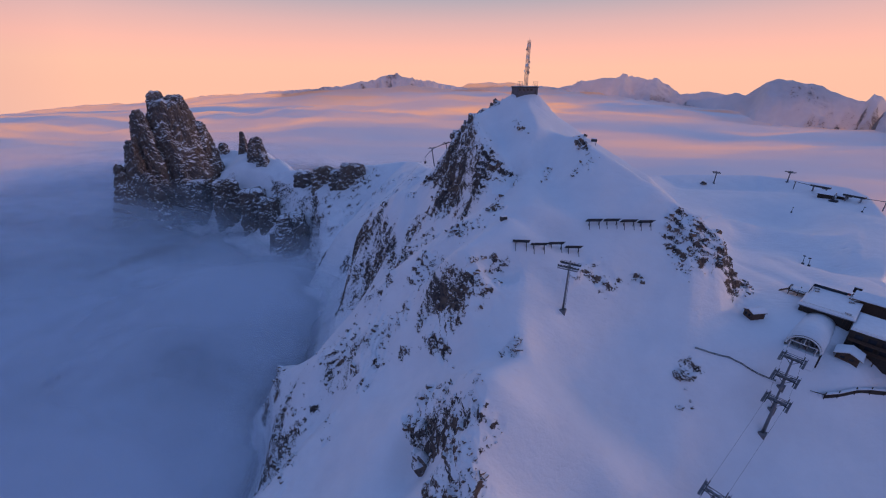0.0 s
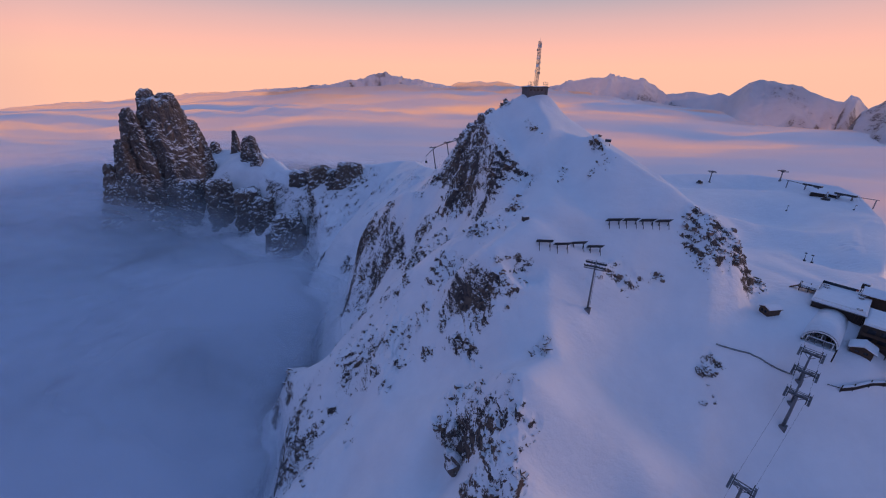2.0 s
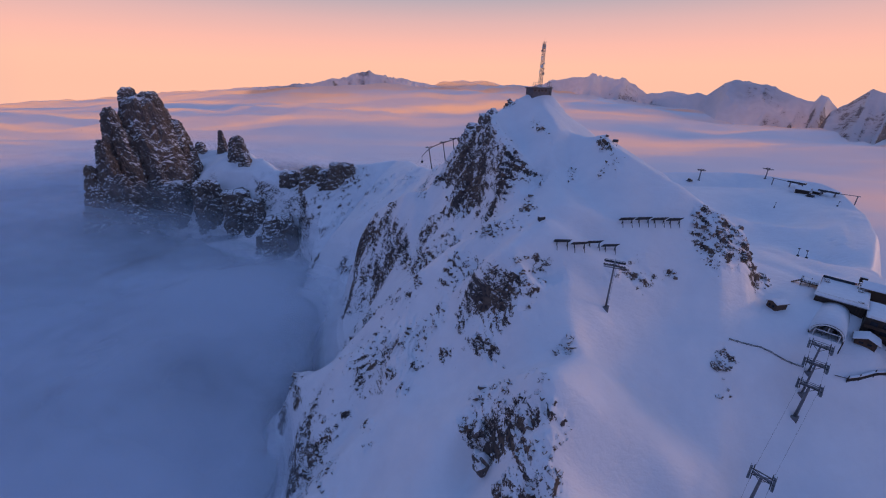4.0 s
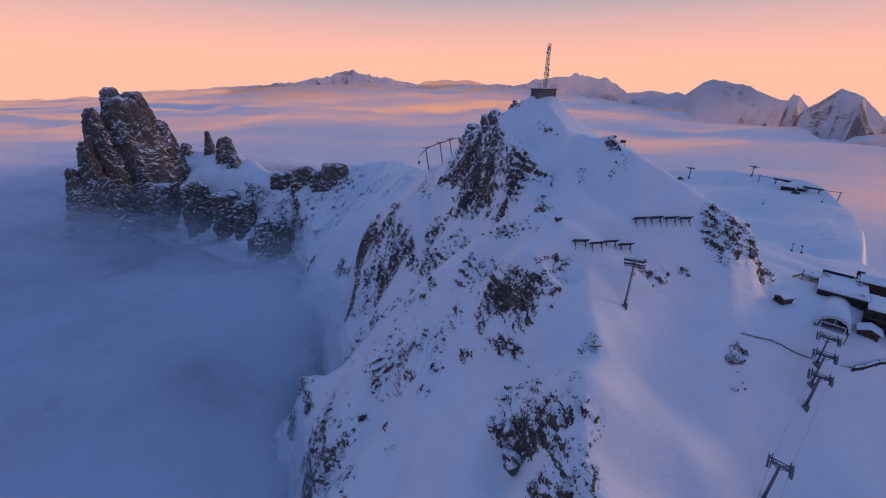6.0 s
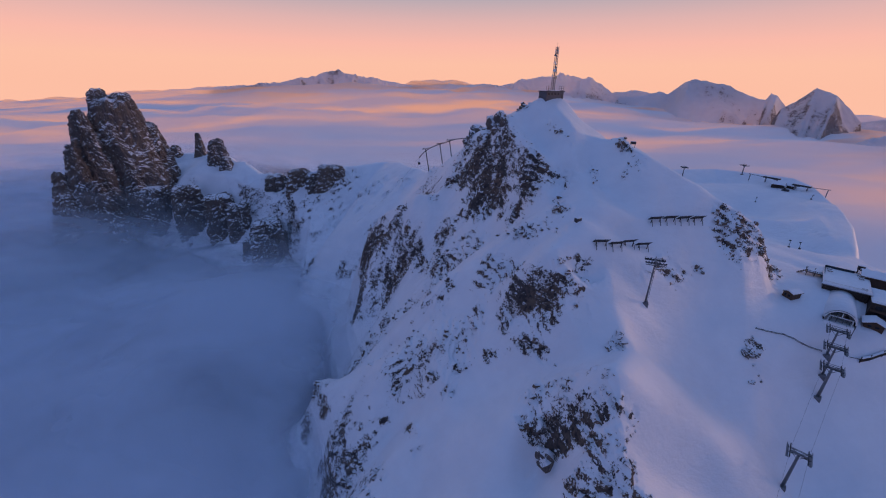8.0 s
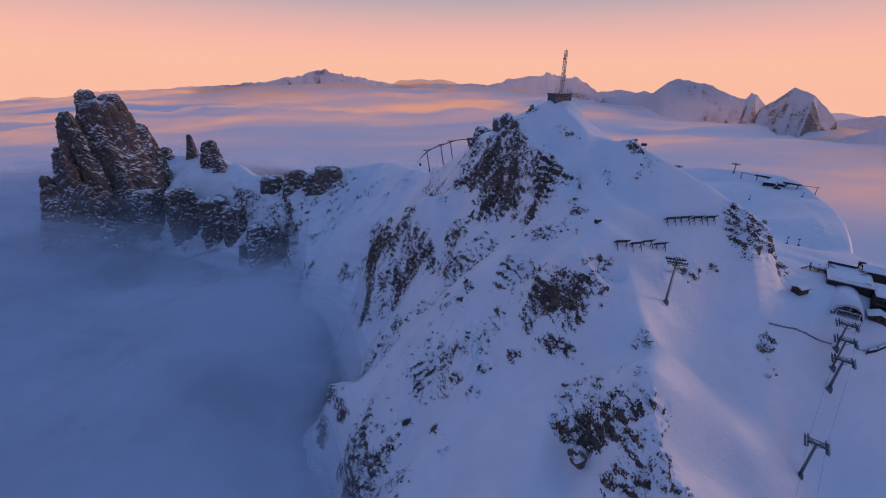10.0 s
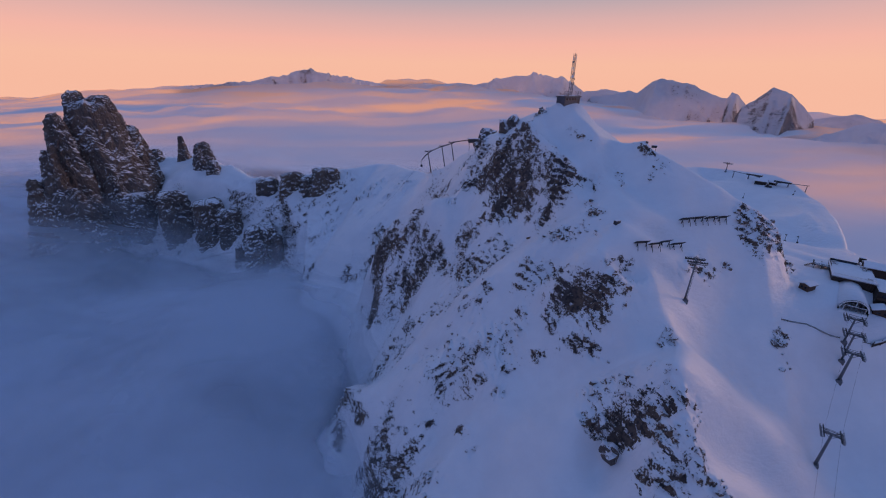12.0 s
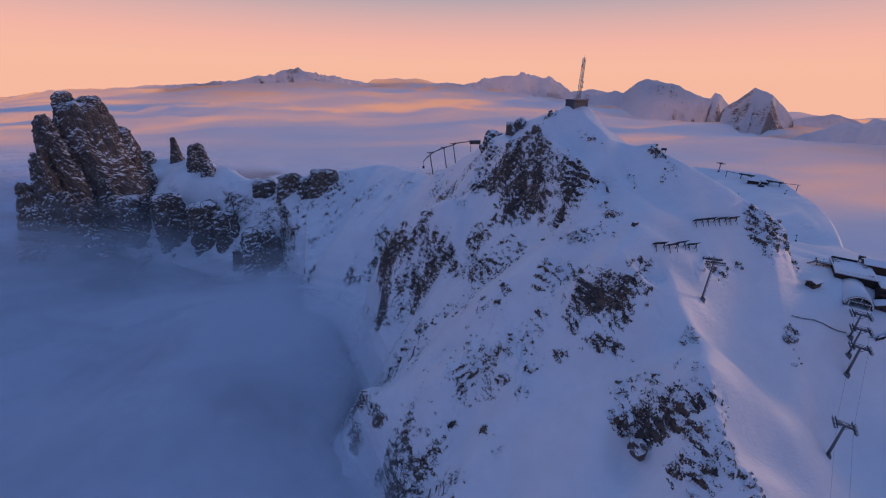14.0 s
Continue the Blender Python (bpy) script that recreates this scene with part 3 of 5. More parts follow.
def cloud_height(x, y):
    """Flat near the summit, in long swells further out, banked up to the north."""
    d, az = np.hypot(x + 55, y), np.degrees(np.arctan2(x + 55, y))
    off = np.abs(az - 5) / np.where(az < 5, 43, 30)
    bank = step(1300, 4700, d) * np.exp(-off ** np.where(az < 5, 3.5, 2.0)) * 255
    swell = (fractal(x * 0.6, y, 900, 4, 31) * 60 + fractal(x * 0.5, y, 330, 3, 32) * 22) * step(600, 1900, d) + 8 * fractal(x, y, 260, 3, 33)
    # billows that stand up into the low light near the far edge
    crests = step(2300, 3300, d) * np.clip(0.3 + 1.6 * fractal(x * 0.4, y, 800, 3, 34), 0, 1) * 46 * fractal(x, y * 0.7, 210, 3, 35)
    return -92 - 26 * step(1300, 450, d) + bank + swell + crests


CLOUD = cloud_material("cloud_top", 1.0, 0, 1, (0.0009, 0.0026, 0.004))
cx = spread((-4700, 45), (-1200, 20), (1200, 35), 4700)
cy = spread((-1500, 60), (0, 20), (1500, 30), 4880)
CX, CY = np.meshgrid(cx, cy)
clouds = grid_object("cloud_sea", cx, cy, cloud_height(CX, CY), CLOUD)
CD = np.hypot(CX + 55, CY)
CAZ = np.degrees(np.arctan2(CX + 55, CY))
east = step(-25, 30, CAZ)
# painted sunlight: pink grows with distance and eastward, in streaks
pink_share = (0.17 + (0.24 + 0.18 * east) * step(700, 2900, CD)) * (0.85 + 1.3 * fractal(CX * 0.35, CY * 1.5, 700, 4, 36) * step(300, 2200, CD))
# sunlit salmon streaks near the far edge, painted the same way
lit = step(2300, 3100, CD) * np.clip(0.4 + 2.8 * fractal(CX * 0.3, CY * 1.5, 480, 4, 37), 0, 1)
clouds.data.attributes.new("pink_share", "FLOAT", "POINT").data.foreach_set("value", np.clip(pink_share + (1.3 + 0.4 * east) * lit, 0, 0.97).astype(np.float32).ravel())
tagged(clouds, "wide sea of soft clouds around the summit", "clouds", kind="structure")

# mist over it, in faint veils
for k, (lift, density, lo, hi) in enumerate(((14, .66, .05, .4), (28, .55, .1, .45), (44, .44, .15, .5), (62, .34, .2, .56), (82, .24, .26, .62), (104, .14, .34, .7))):
    mist_mat = cloud_material("mist", density, lo, hi, (0.006, 0.006 + 0.001 * k, 0.01))
    mx, my = spread((-1300, 14), 420), spread((-200, 14), 1300)
    MX, MY = np.meshgrid(mx, my)
    west_bank = 58 * step(-300, -640, MX) * step(60, 420, MY)
    near_bank = 74 * np.exp(-((MX + 225) / 140) ** 2) * step(-60, 160, MY) * step(540, 240, MY)
    mz = -118 + lift + 16 * fractal(MX, MY, 220, 3, 40 + k) + west_bank + near_bank
    over = mz - height(MX, MY)[0]
    veil = grid_object("mist_veil", mx, my, mz, mist_mat)
    thick = (0.25 + 0.75 * step(-4, 26, over)) * step(420, 150, MX) * step(-1300, -900, MX) * step(-200, -60, MY) * step(1300, 900, MY) * (1 - 0.6 * np.exp(-((MX + 350) / 130) ** 2 - ((MY - 600) / 110) ** 2))
    veil.data.attributes.new("thick", "FLOAT", "POINT").data.foreach_set("value", thick.astype(np.float32).ravel())
    tagged(veil, "faint veil of valley mist drifting against the cliffs", "mist", group="mist veils", kind="structure")

# far ranges: distance, and the crest as bearing from north in degrees and height
RANGES = (
    (4400, ((-24.7, 145), (-22.8, 156), (-20.2, 184), (-19.6, 154), (-18.2, 176), (-16.1, 225), (-13.6, 254), (-12.3, 297), (-10.6, 318), (-9.9, 290), (-8.1, 252), (-5.1, 228), (-2.4, 193), (-.5, 160)), "distant snowy massif catching pink evening light"),
    (4550, ((1.8, 163), (4.2, 194), (6.5, 174), (8.8, 199), (10.8, 170)), "low distant snowy hills behind the clouds"),
    (4300, ((10.4, 174), (13.4, 215), (15.2, 258), (16.6, 285), (18.1, 271), (18.9, 297), (20.3, 258), (23.1, 260), (24.5, 206), (25.7, 142), (28.2, 171), (30.5, 140)), "broad snowy mountain with pink-lit ridges"),
    (4000, ((26.5, 105), (30.3, 144), (31.1, 168), (32.1, 147), (33.6, 236), (34.6, 258), (37.0, 226), (38.1, 219), (39.8, 160), (40.9, 142), (41.7, 124), (42.0, 172), (42.8, 138), (43.7, 80)), "rounded snowy mountain with a small twin horn"),
    (3600, ((43.2, 70), (44.3, 122), (45.1, 178), (45.6, 216), (46.1, 204), (46.7, 188), (47.5, 150), (48.7, 88), (49.9, 10)), "steep snowy peak with a rocky crown"),
    (4200, ((49.5, -20), (51.3, 11), (52.7, 38), (53.9, 12), (56, -30)), "low snowy mountain far behind"),
    (3000, ((50.0, -60), (51.8, -13), (53.1, 23), (54.2, 48), (55.3, 43), (55.8, 73), (56.7, 55), (57.6, 34), (62, -20)), "rocky snow-covered ridge above the clouds"),
)
for k, (away, line, words) in enumerate(RANGES):
    az = np.radians(np.array([p[0] for p in line]))
    top = np.array([p[1] for p in line], float)
    px, py = -55 + away * np.sin(az), away * np.cos(az)
    u = np.linspace(-0.04, 1.04, max(60, int((az[-1] - az[0]) * away / 8)))
    v = np.concatenate((-np.linspace(1, 0, 60) ** 1.3 * 620, np.linspace(0, 1, 12)[1:] * 300))
    U, Vv = np.meshgrid(u, v)
    A = az[0] + (az[-1] - az[0]) * U
    skyline = np.interp(A, az, top) + 0 * U
    R = away + Vv
    X, Y = -55 + R * np.sin(A), R * np.cos(A)
    fallv = np.abs(Vv) * np.where(Vv < 0, 0.62, 0.7)
    Z = skyline - fallv
    Z = Z + np.clip(np.abs(Vv) / 90, 0.08, 1) * (46 * fractal(X, Y, 230, 5, 60 + k, True) + 115 * fractal(A * away, Vv * 0.25, 300, 3, 90 + k, True) - 34) + 10 * fractal(X, Y, 85, 4, 70 + k, True) - 10
    Z = Z - 1500 * np.clip(np.abs(U - 0.5) - 0.49, 0, 1)
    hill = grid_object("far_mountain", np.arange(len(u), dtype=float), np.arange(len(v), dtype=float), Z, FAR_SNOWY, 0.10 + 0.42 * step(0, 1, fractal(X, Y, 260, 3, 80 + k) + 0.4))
    co = np.stack((X, Y, Z), -1).astype(np.float32)
    hill.data.vertices.foreach_set("co", co.ravel())
    hill.data.update()
    tagged(hill, words, "mountain", group="far mountains", kind="structure")

# ---------------------------------------------------------------- building blocks
STEEL = plain("galvanised_steel", (0.20, 0.21, 0.23), 0.45, 0.7, 0.8, 0.2)
DARK = plain("dark_painted_steel", (0.045, 0.048, 0.055), 0.5, 0.3, 1.0, 0.25)
WOOD = plain("weathered_dark_wood", (0.04, 0.028, 0.022), 0.8, 0.0, 1.5, 0.4, 0.03)
TIMBER = plain("brown_timber", (0.085, 0.045, 0.027), 0.75, 0.0, 2.0, 0.35, 0.03)
CONCRETE = plain("grey_concrete", (0.16, 0.16, 0.17), 0.85, 0.0, 0.6, 0.2, 0.04)
SNOW = plain("roof_snow", (0.82, 0.84, 0.87), 0.65, 0.0, 0.5, 0.04, 0.08)
GLASS = plain("dark_window_glass", (0.02, 0.025, 0.035), 0.12, 0.0, 0.5, 0.2)
RED = plain("red_paint", (0.45, 0.06, 0.05), 0.5, 0.0, 1.0, 0.2)
WHITE = plain("white_paint", (0.75, 0.75, 0.74), 0.5, 0.0, 1.0, 0.08)
SLATE = plain("slate_grey_cladding", (0.075, 0.085, 0.11), 0.6, 0.1, 0.8, 0.25)
CABLE = plain("steel_cable", (0.09, 0.09, 0.10), 0.5, 0.5, 1.0, 0.2)


def beam(bm, a, b, w, h=None, up=(0, 0, 1)):
    """A square bar from a to b."""
    a, b, h = Vector(a), Vector(b), h or w
    d = (b - a).normalized()
    ref = Vector(up) if abs(d.dot(Vector(up))) < 0.95 else Vector((1, 0, 0))
    s = d.cross(ref).normalized() * w / 2
    t = d.cross(s).normalized() * h / 2
    v = [bm.verts.new(p + i * s + j * t) for p in (a, b) for i, j in ((-1, -1), (1, -1), (1, 1), (-1, 1))]
    for f in ((0, 1, 2, 3), (7, 6, 5, 4), (0, 4, 5, 1), (1, 5, 6, 2), (2, 6, 7, 3), (3, 7, 4, 0)):
        bm.faces.new([v[i] for i in f])


def tube(bm, a, b, r0, r1=None, n=10):
    """A round bar or cone from a to b."""
    a, b, r1 = Vector(a), Vector(b), r0 if r1 is None else r1
    d = (b - a).normalized()
    s = d.cross(Vector((0, 0, 1)) if abs(d.z) < 0.95 else Vector((1, 0, 0))).normalized()
    t = d.cross(s)
    rings = [[bm.verts.new(p + r * (math.cos(q) * s + math.sin(q) * t)) for q in (2 * math.pi * i / n for i in range(n))] for p, r in ((a, r0), (b, r1))]
    for i in range(n):
        bm.faces.new((rings[0][i], rings[0][(i + 1) % n], rings[1][(i + 1) % n], rings[1][i]))
    bm.faces.new(rings[0][::-1])
    bm.faces.new(rings[1])


def block(bm, lo, hi, bevel=0.0):
    """A box between two corners, with its edges broken."""
    made = bmesh.ops.create_cube(bm, size=1)["verts"]
    for v in made:
        v.co = Vector([lo[i] + (hi[i] - lo[i]) * (v.co[i] + 0.5) for i in range(3)])
    if bevel:
        edges = list({e for v in made for e in v.link_edges})
        bmesh.ops.bevel(bm, geom=edges, offset=bevel, segments=2, affect="EDGES", profile=0.6)


def prism(bm, outline, y0, y1):
    """An outline in x and z, drawn out along y."""
    a = [bm.verts.new((x, y0, z)) for x, z in outline]
    b = [bm.verts.new((x, y1, z)) for x, z in outline]
    n = len(a)
    for i in range(n):
        bm.faces.new((a[i], b[i], b[(i + 1) % n], a[(i + 1) % n]))
    bm.faces.new(a[::-1])
    bm.faces.new(b)


def part(name, bm, mat, parent, label="", smooth=False):
    """Links a bmesh as one mesh object under a thing or a part."""
    bmesh.ops.recalc_face_normals(bm, faces=bm.faces[:])
    me = bpy.data.meshes.new(name)
    bm.to_mesh(me)
    bm.free()
    me.materials.append(mat)
    if smooth:
        me.polygons.foreach_set("use_smooth", [True] * len(me.polygons))
    ob = new(name, me)
    ob.parent = parent
    if label:
        ob["label"] = label
    return ob


def made(fn, *args, **kw):
    bm = bmesh.new()
    fn(bm, *args, **kw)
    return bm


def thing(name, m, label, category, group=""):
    ob = tagged(new(name), label, category, group)
    ob.matrix_world = m
    return ob


def bars(bm, pairs, w):
    for a, b in pairs:
        beam(bm, a, b, w)


def snow_slab(bm, lo, hi, thick, seed=0):
    """A sagging, rounded layer of snow on a roof."""
    nx, ny = max(3, int((hi[0] - lo[0]) / 1.2)), max(3, int((hi[1] - lo[1]) / 1.2))
    grid = []
    for j in range(ny + 1):
        row = []
        for i in range(nx + 1):
            x, y = lo[0] + (hi[0] - lo[0]) * i / nx, lo[1] + (hi[1] - lo[1]) * j / ny
            edge = min(i, j, nx - i, ny - j)
            h = thick * (0.35 if edge == 0 else 0.85 if edge == 1 else 1.0) + 0.12 * noise.noise((x * 0.4 + seed, y * 0.4, seed))
            row.append(bm.verts.new((x, y, hi[2] + max(0.05, h))))
        grid.append(row)
    for j in range(ny):
        for i in range(nx):
            bm.faces.new((grid[j][i], grid[j][i + 1], grid[j + 1][i + 1], grid[j + 1][i]))
    rim = [grid[0][i] for i in range(nx + 1)] + [grid[j][nx] for j in range(1, ny + 1)] + [grid[ny][i] for i in range(nx - 1, -1, -1)] + [grid[j][0] for j in range(ny - 1, 0, -1)]
    low = [bm.verts.new((v.co.x, v.co.y, hi[2])) for v in rim]
    for i in range(len(rim)):
        bm.faces.new((rim[i], low[i], low[(i + 1) % len(rim)], rim[(i + 1) % len(rim)]))
    bm.faces.new(low)


# ---------------------------------------------------------------- summit


def relay_station():
    """Low concrete building on the summit, its roof under snow."""
    ob = thing("relay_station", pose(52.5, 257.5, 190.7, 0, 0, 24), "low grey concrete relay building with a snowy flat roof", "building")
    part("wall", made(block, (-8, -4, -5), (8, 4, 3.8), 0.1), SLATE, ob)
    part("parapet", made(block, (-8.6, -4.6, 3.8), (8.6, 4.6, 4.4), 0.12), DARK, ob, "dark metal roof edge")
    part("roof_snow", made(snow_slab, (-8.4, -4.4), (8.4, 4.4, 4.4), 0.4), SNOW, ob, "layer of snow on the flat roof", True)
    for x in (-6.8, -3.9, -1.0, 1.9):
        w = part("window", made(block, (x, -4.06, 1.6), (x + 2, -3.9, 3.2)), GLASS, ob)
        bm = bmesh.new()
        bars(bm, (((x, -4.08, 1.6), (x + 2, -4.08, 1.6)), ((x, -4.08, 3.2), (x + 2, -4.08, 3.2)), ((x, -4.08, 1.6), (x, -4.08, 3.2)), ((x + 2, -4.08, 1.6), (x + 2, -4.08, 3.2))), 0.12)
        part("window_frame", bm, STEEL, w)
    part("door", made(block, (5.7, -4.07, 0), (6.8, -3.9, 2.2)), DARK, ob)
    for sx in (-6.6, 5.2):
        rack = part("antenna_rack", made(block, (sx - 0.2, -4.1, 4.4), (sx + 2.4, -1.6, 4.95), 0.05), STEEL, ob)
        corners = ((sx, -4), (sx + 2.2, -4), (sx + 2.2, -1.8), (sx, -1.8))
        for c in corners:
            part("upright", made(beam, (*c, 4.6), (*c, 7.6), 0.16), STEEL, rack)
        for z in (6.0, 7.5):
            for a, b in zip(corners, corners[1:] + corners[:1]):
                part("rail", made(beam, (*a, z), (*b, z), 0.12), STEEL, rack)
    return ob


def lattice_mast():
    """Square lattice mast with dishes and panel antennas."""
    ob = thing("lattice_mast", pose(52.8, 256.5, 195.3, 0, 0, 20), "tall steel lattice radio mast with dishes and panel antennas", "mast")
    top, w = 28.0, 0.95
    for sx, sy in ((-1, -1), (1, -1), (1, 1), (-1, 1)):
        part("leg", made(beam, (sx * w, sy * w, -0.5), (sx * w * 0.75, sy * w * 0.75, top), 0.2), STEEL, ob)
    levels = [i * 1.75 for i in range(17)]
    for a, b in zip(levels, levels[1:]):
        bm = bmesh.new()
        for k, ((x0, y0), (x1, y1)) in enumerate((((-1, -1), (1, -1)), ((1, -1), (1, 1)), ((1, 1), (-1, 1)), ((-1, 1), (-1, -1)))):
            q0, q1 = w * (1 - 0.25 * a / top), w * (1 - 0.25 * b / top)
            beam(bm, (x0 * q0, y0 * q0, a), (x1 * q0, y1 * q0, a), 0.1)
            beam(bm, (x0 * q0, y0 * q0, a), (x1 * q1, y1 * q1, b), 0.1)
        part("brace", bm, STEEL, ob)
    for k, (z, ang, r) in enumerate(((22.5, 200, 0.75), (13, 230, 1.0), (11.5, 330, 0.8), (9.5, 180, 0.7), (8.5, 280, 1.1), (15, 20, .7))):
        c, s = math.cos(radians(ang)), math.sin(radians(ang))
        d = part("dish", made(tube, (c * 1.3, s * 1.3, z), (c * 1.75, s * 1.75, z), r * 0.5, r, 16), WHITE if k % 2 else STEEL, ob, "round dish antenna")
        part("bracket", made(beam, (c * 0.7, s * 0.7, z), (c * 1.35, s * 1.35, z), 0.16), DARK, d)
    for z, ang in ((25, 0), (25, 90), (25, 180), (25, 270), (18, 45), (18, 225), (18, 135)):
        c, s = math.cos(radians(ang)), math.sin(radians(ang))
        part("panel_antenna", made(block, (c * 1.15 - 0.18, s * 1.15 - 0.18, z - 1.1), (c * 1.15 + 0.18, s * 1.15 + 0.18, z + 1.1), 0.05), WHITE, ob, "slim pale panel antenna")
    part("whip", made(tube, (0, 0, top - 0.2), (0, 0, top + 2.2), 0.06, 0.03, 6), STEEL, ob)
    for sx in (-0.35, 0.35):
        part("ladder_rail", made(beam, (sx, -1.05, 0), (sx, -0.85, top - 1), 0.08), STEEL, ob)
    return ob


relay_station()
lattice_mast()

# ---------------------------------------------------------------- avalanche barriers


def snow_fence(size=7.4):
    """Steel snow bridge: raking rails on props and posts."""
    ob = thing("snow_fence", pose(0, 0, 0), "dark steel avalanche barrier with slanted rails on the slope", "barrier", "avalanche barriers on the slope")
    for x in (size * 0.18, size * 0.82):
        part("post", made(beam, (x, 0, -1.6), (x, -0.5, 2.3), 0.28), DARK, ob)
        part("prop", made(beam, (x, -2.0, -1.8), (x, -0.45, 1.7), 0.2), DARK, ob)
        part("rafter", made(beam, (x, 0.9, 1.15), (x, -1.4, 3.1), 0.22), DARK, ob)
    for k in range(6):
        f = k / 5
        part("rail", made(beam, (0, 0.9 - 2.3 * f, 1.28 + 1.95 * f), (size, 0.9 - 2.3 * f, 1.28 + 1.95 * f), 0.16, 0.2), DARK, ob)
    n = int(size / 0.75)
    for k in range(n + 1):
        part("slat", made(beam, (k * size / n, 0.95, 1.35), (k * size / n, -1.5, 3.42), 0.13), DARK, ob)
    return ob


first = snow_fence()
rows = (((39.5, 127.6), (46.9, 127.6)), ((47.6, 127.6), (55.0, 128.6)), ((56.0, 131.6), (63.4, 132.8)), ((64.2, 133.0), (71.6, 133.6)),
        ((75.0, 144.3), (82.4, 145.2)), ((83.4, 145.3), (90.8, 146.2)), ((91.7, 146.3), (99.1, 147.2)), ((100.0, 147.4), (107.4, 148.3)))
for k, (a, b) in enumerate(rows):
    turn = math.degrees(math.atan2(b[1] - a[1], b[0] - a[0]))
    za, zb = floor_at(*a), floor_at(*b)
    at = pose(a[0], a[1], (za + zb) / 2 + 0.1, 0, 0, turn)
    if k == 0:
        first.matrix_world = at
    else:
        copy_thing(first, at)

# ---------------------------------------------------------------- lifts


def lift_pylon(tall, arm, label, group="", stout=0.72):
    """Tubular chairlift pylon: cross-arm, roller trains and service platforms. The rope runs along its y axis."""
    ob = thing("lift_pylon", pose(0, 0, 0), label, "lift pylon", group)
    part("footing", made(block, (-1.3, -1.3, -3), (1.3, 1.3, 0.5), 0.1), CONCRETE, ob, "concrete footing dusted with snow")
    part("shaft", made(tube, (0, 0, 0), (0, 0, tall), stout, stout * 0.7, 14), STEEL, ob, "", True)
    part("cross_arm", made(block, (-arm, -0.35, tall - 0.2), (arm, 0.35, tall + 0.5), 0.06), STEEL, ob)
    part("lifting_frame", made(bars, (((-arm * 0.85, 0, tall + 0.4), (-arm * 0.85, 0, tall + 1.9)), ((arm * 0.85, 0, tall + 0.4), (arm * 0.85, 0, tall + 1.9)), ((-arm, 0, tall + 1.9), (arm, 0, tall + 1.9))), 0.16), STEEL, ob)
    for y in (-1.5, 1.5):
        part("outrigger", made(beam, (-arm - 0.9, y, tall + 0.35), (arm + 0.9, y, tall + 0.35), 0.2), DARK, ob)
    part("brace", made(bars, (((-arm * 0.8, 0, tall - 0.2), (0, 0, tall - 2.6)), ((arm * 0.8, 0, tall - 0.2), (0, 0, tall - 2.6)), ((-arm, -1.5, tall + 0.35), (arm, 1.5, tall + 0.35)), ((arm, -1.5, tall + 0.35), (-arm, 1.5, tall + 0.35))), 0.16), DARK, ob)
    for s in (-1, 1):
        t = part("roller_train", made(beam, (s * arm, -4.2, tall + 0.2), (s * arm, 4.2, tall + 0.2), 0.3, 0.5), DARK, ob)
        for k in range(8):
            y = -4.0 + k * 1.14
            part("sheave", made(tube, (s * arm - 0.1, y, tall + 0.45), (s * arm + 0.1, y, tall + 0.45), 0.34, 0.34, 10), DARK, t)
        p = part("catwalk", made(block, (s * (arm + 0.75) - 0.4, -4.0, tall - 0.5), (s * (arm + 0.75) + 0.4, 4.0, tall - 0.38)), STEEL, ob)
        part("handrail", made(bars, [((s * (arm + 1.1), y, tall - 0.4), (s * (arm + 1.1), y, tall + 0.7)) for y in (-4, -2, 0, 2, 4)] + [((s * (arm + 1.1), -4, tall + h), (s * (arm + 1.1), 4, tall + h)) for h in (0.2, 0.7)], 0.09), STEEL, p)
    part("ladder", made(bars, [((-0.25, -0.75, 0.5), (-0.25, -0.6, tall)), ((0.25, -0.75, 0.5), (0.25, -0.6, tall))] + [((-0.25, -0.7, 1 + i * 0.9), (0.25, -0.7, 1 + i * 0.9)) for i in range(int(tall / 0.9) - 1)], 0.06), STEEL, ob)
    return ob


def stretched(name, a, b, sag, r, label, group):
    """A hanging rope."""
    bm = bmesh.new()
    a, b = Vector(a), Vector(b)
    pts = [a.lerp(b, i / 14) - Vector((0, 0, sag * 4 * (i / 14) * (1 - i / 14))) for i in range(15)]
    for p, q in zip(pts, pts[1:]):
        tube(bm, p, q, r, r, 5)
    ob = part(name, bm, CABLE, None)
    return tagged(ob, label, "cable", group)


STATION = (160.0, 109.0)
AXIS = math.degrees(math.atan2(0.69, 0.72))
LINE = "chairlift line below the station"
py_label = "grey tubular chairlift pylon with rollers and catwalks above the piste"
rope_heads = []
for k, (x, y, top) in enumerate(((150.5, 100.8, 96.0), (145.6, 95.2, 91.0), (140.6, 89.3, 84.5), (111.5, 65.5, 61.5), (82.0, 38.0, 42.0))):
    z = floor_at(x, y)
    mast = lift_pylon(max(6.0, top - z), 2.9, py_label, LINE, 0.45 if k < 2 else 0.65)
    mast.matrix_world = pose(x, y, z, 0, 0, AXIS - 90)
    rope_heads.append((x, y, z + max(6.0, top - z) + 0.8))
rope_heads = [(160.5, 112.0, 99.5)] + rope_heads
for a, b in zip(rope_heads, rope_heads[1:]):
    d = Vector((b[0] - a[0], b[1] - a[1], 0)).normalized()
    side = Vector((-d.y, d.x, 0)) * 2.9
    for s in (-1, 1):
        stretched("haul_rope", Vector(a) + s * side, Vector(b) + s * side, 0.6, 0.03, "taut steel haul rope between lift pylons", LINE)

slope_pylon = lift_pylon(21.0, 2.0, "tall slim grey lift pylon standing alone on the snow slope", "", 0.45)
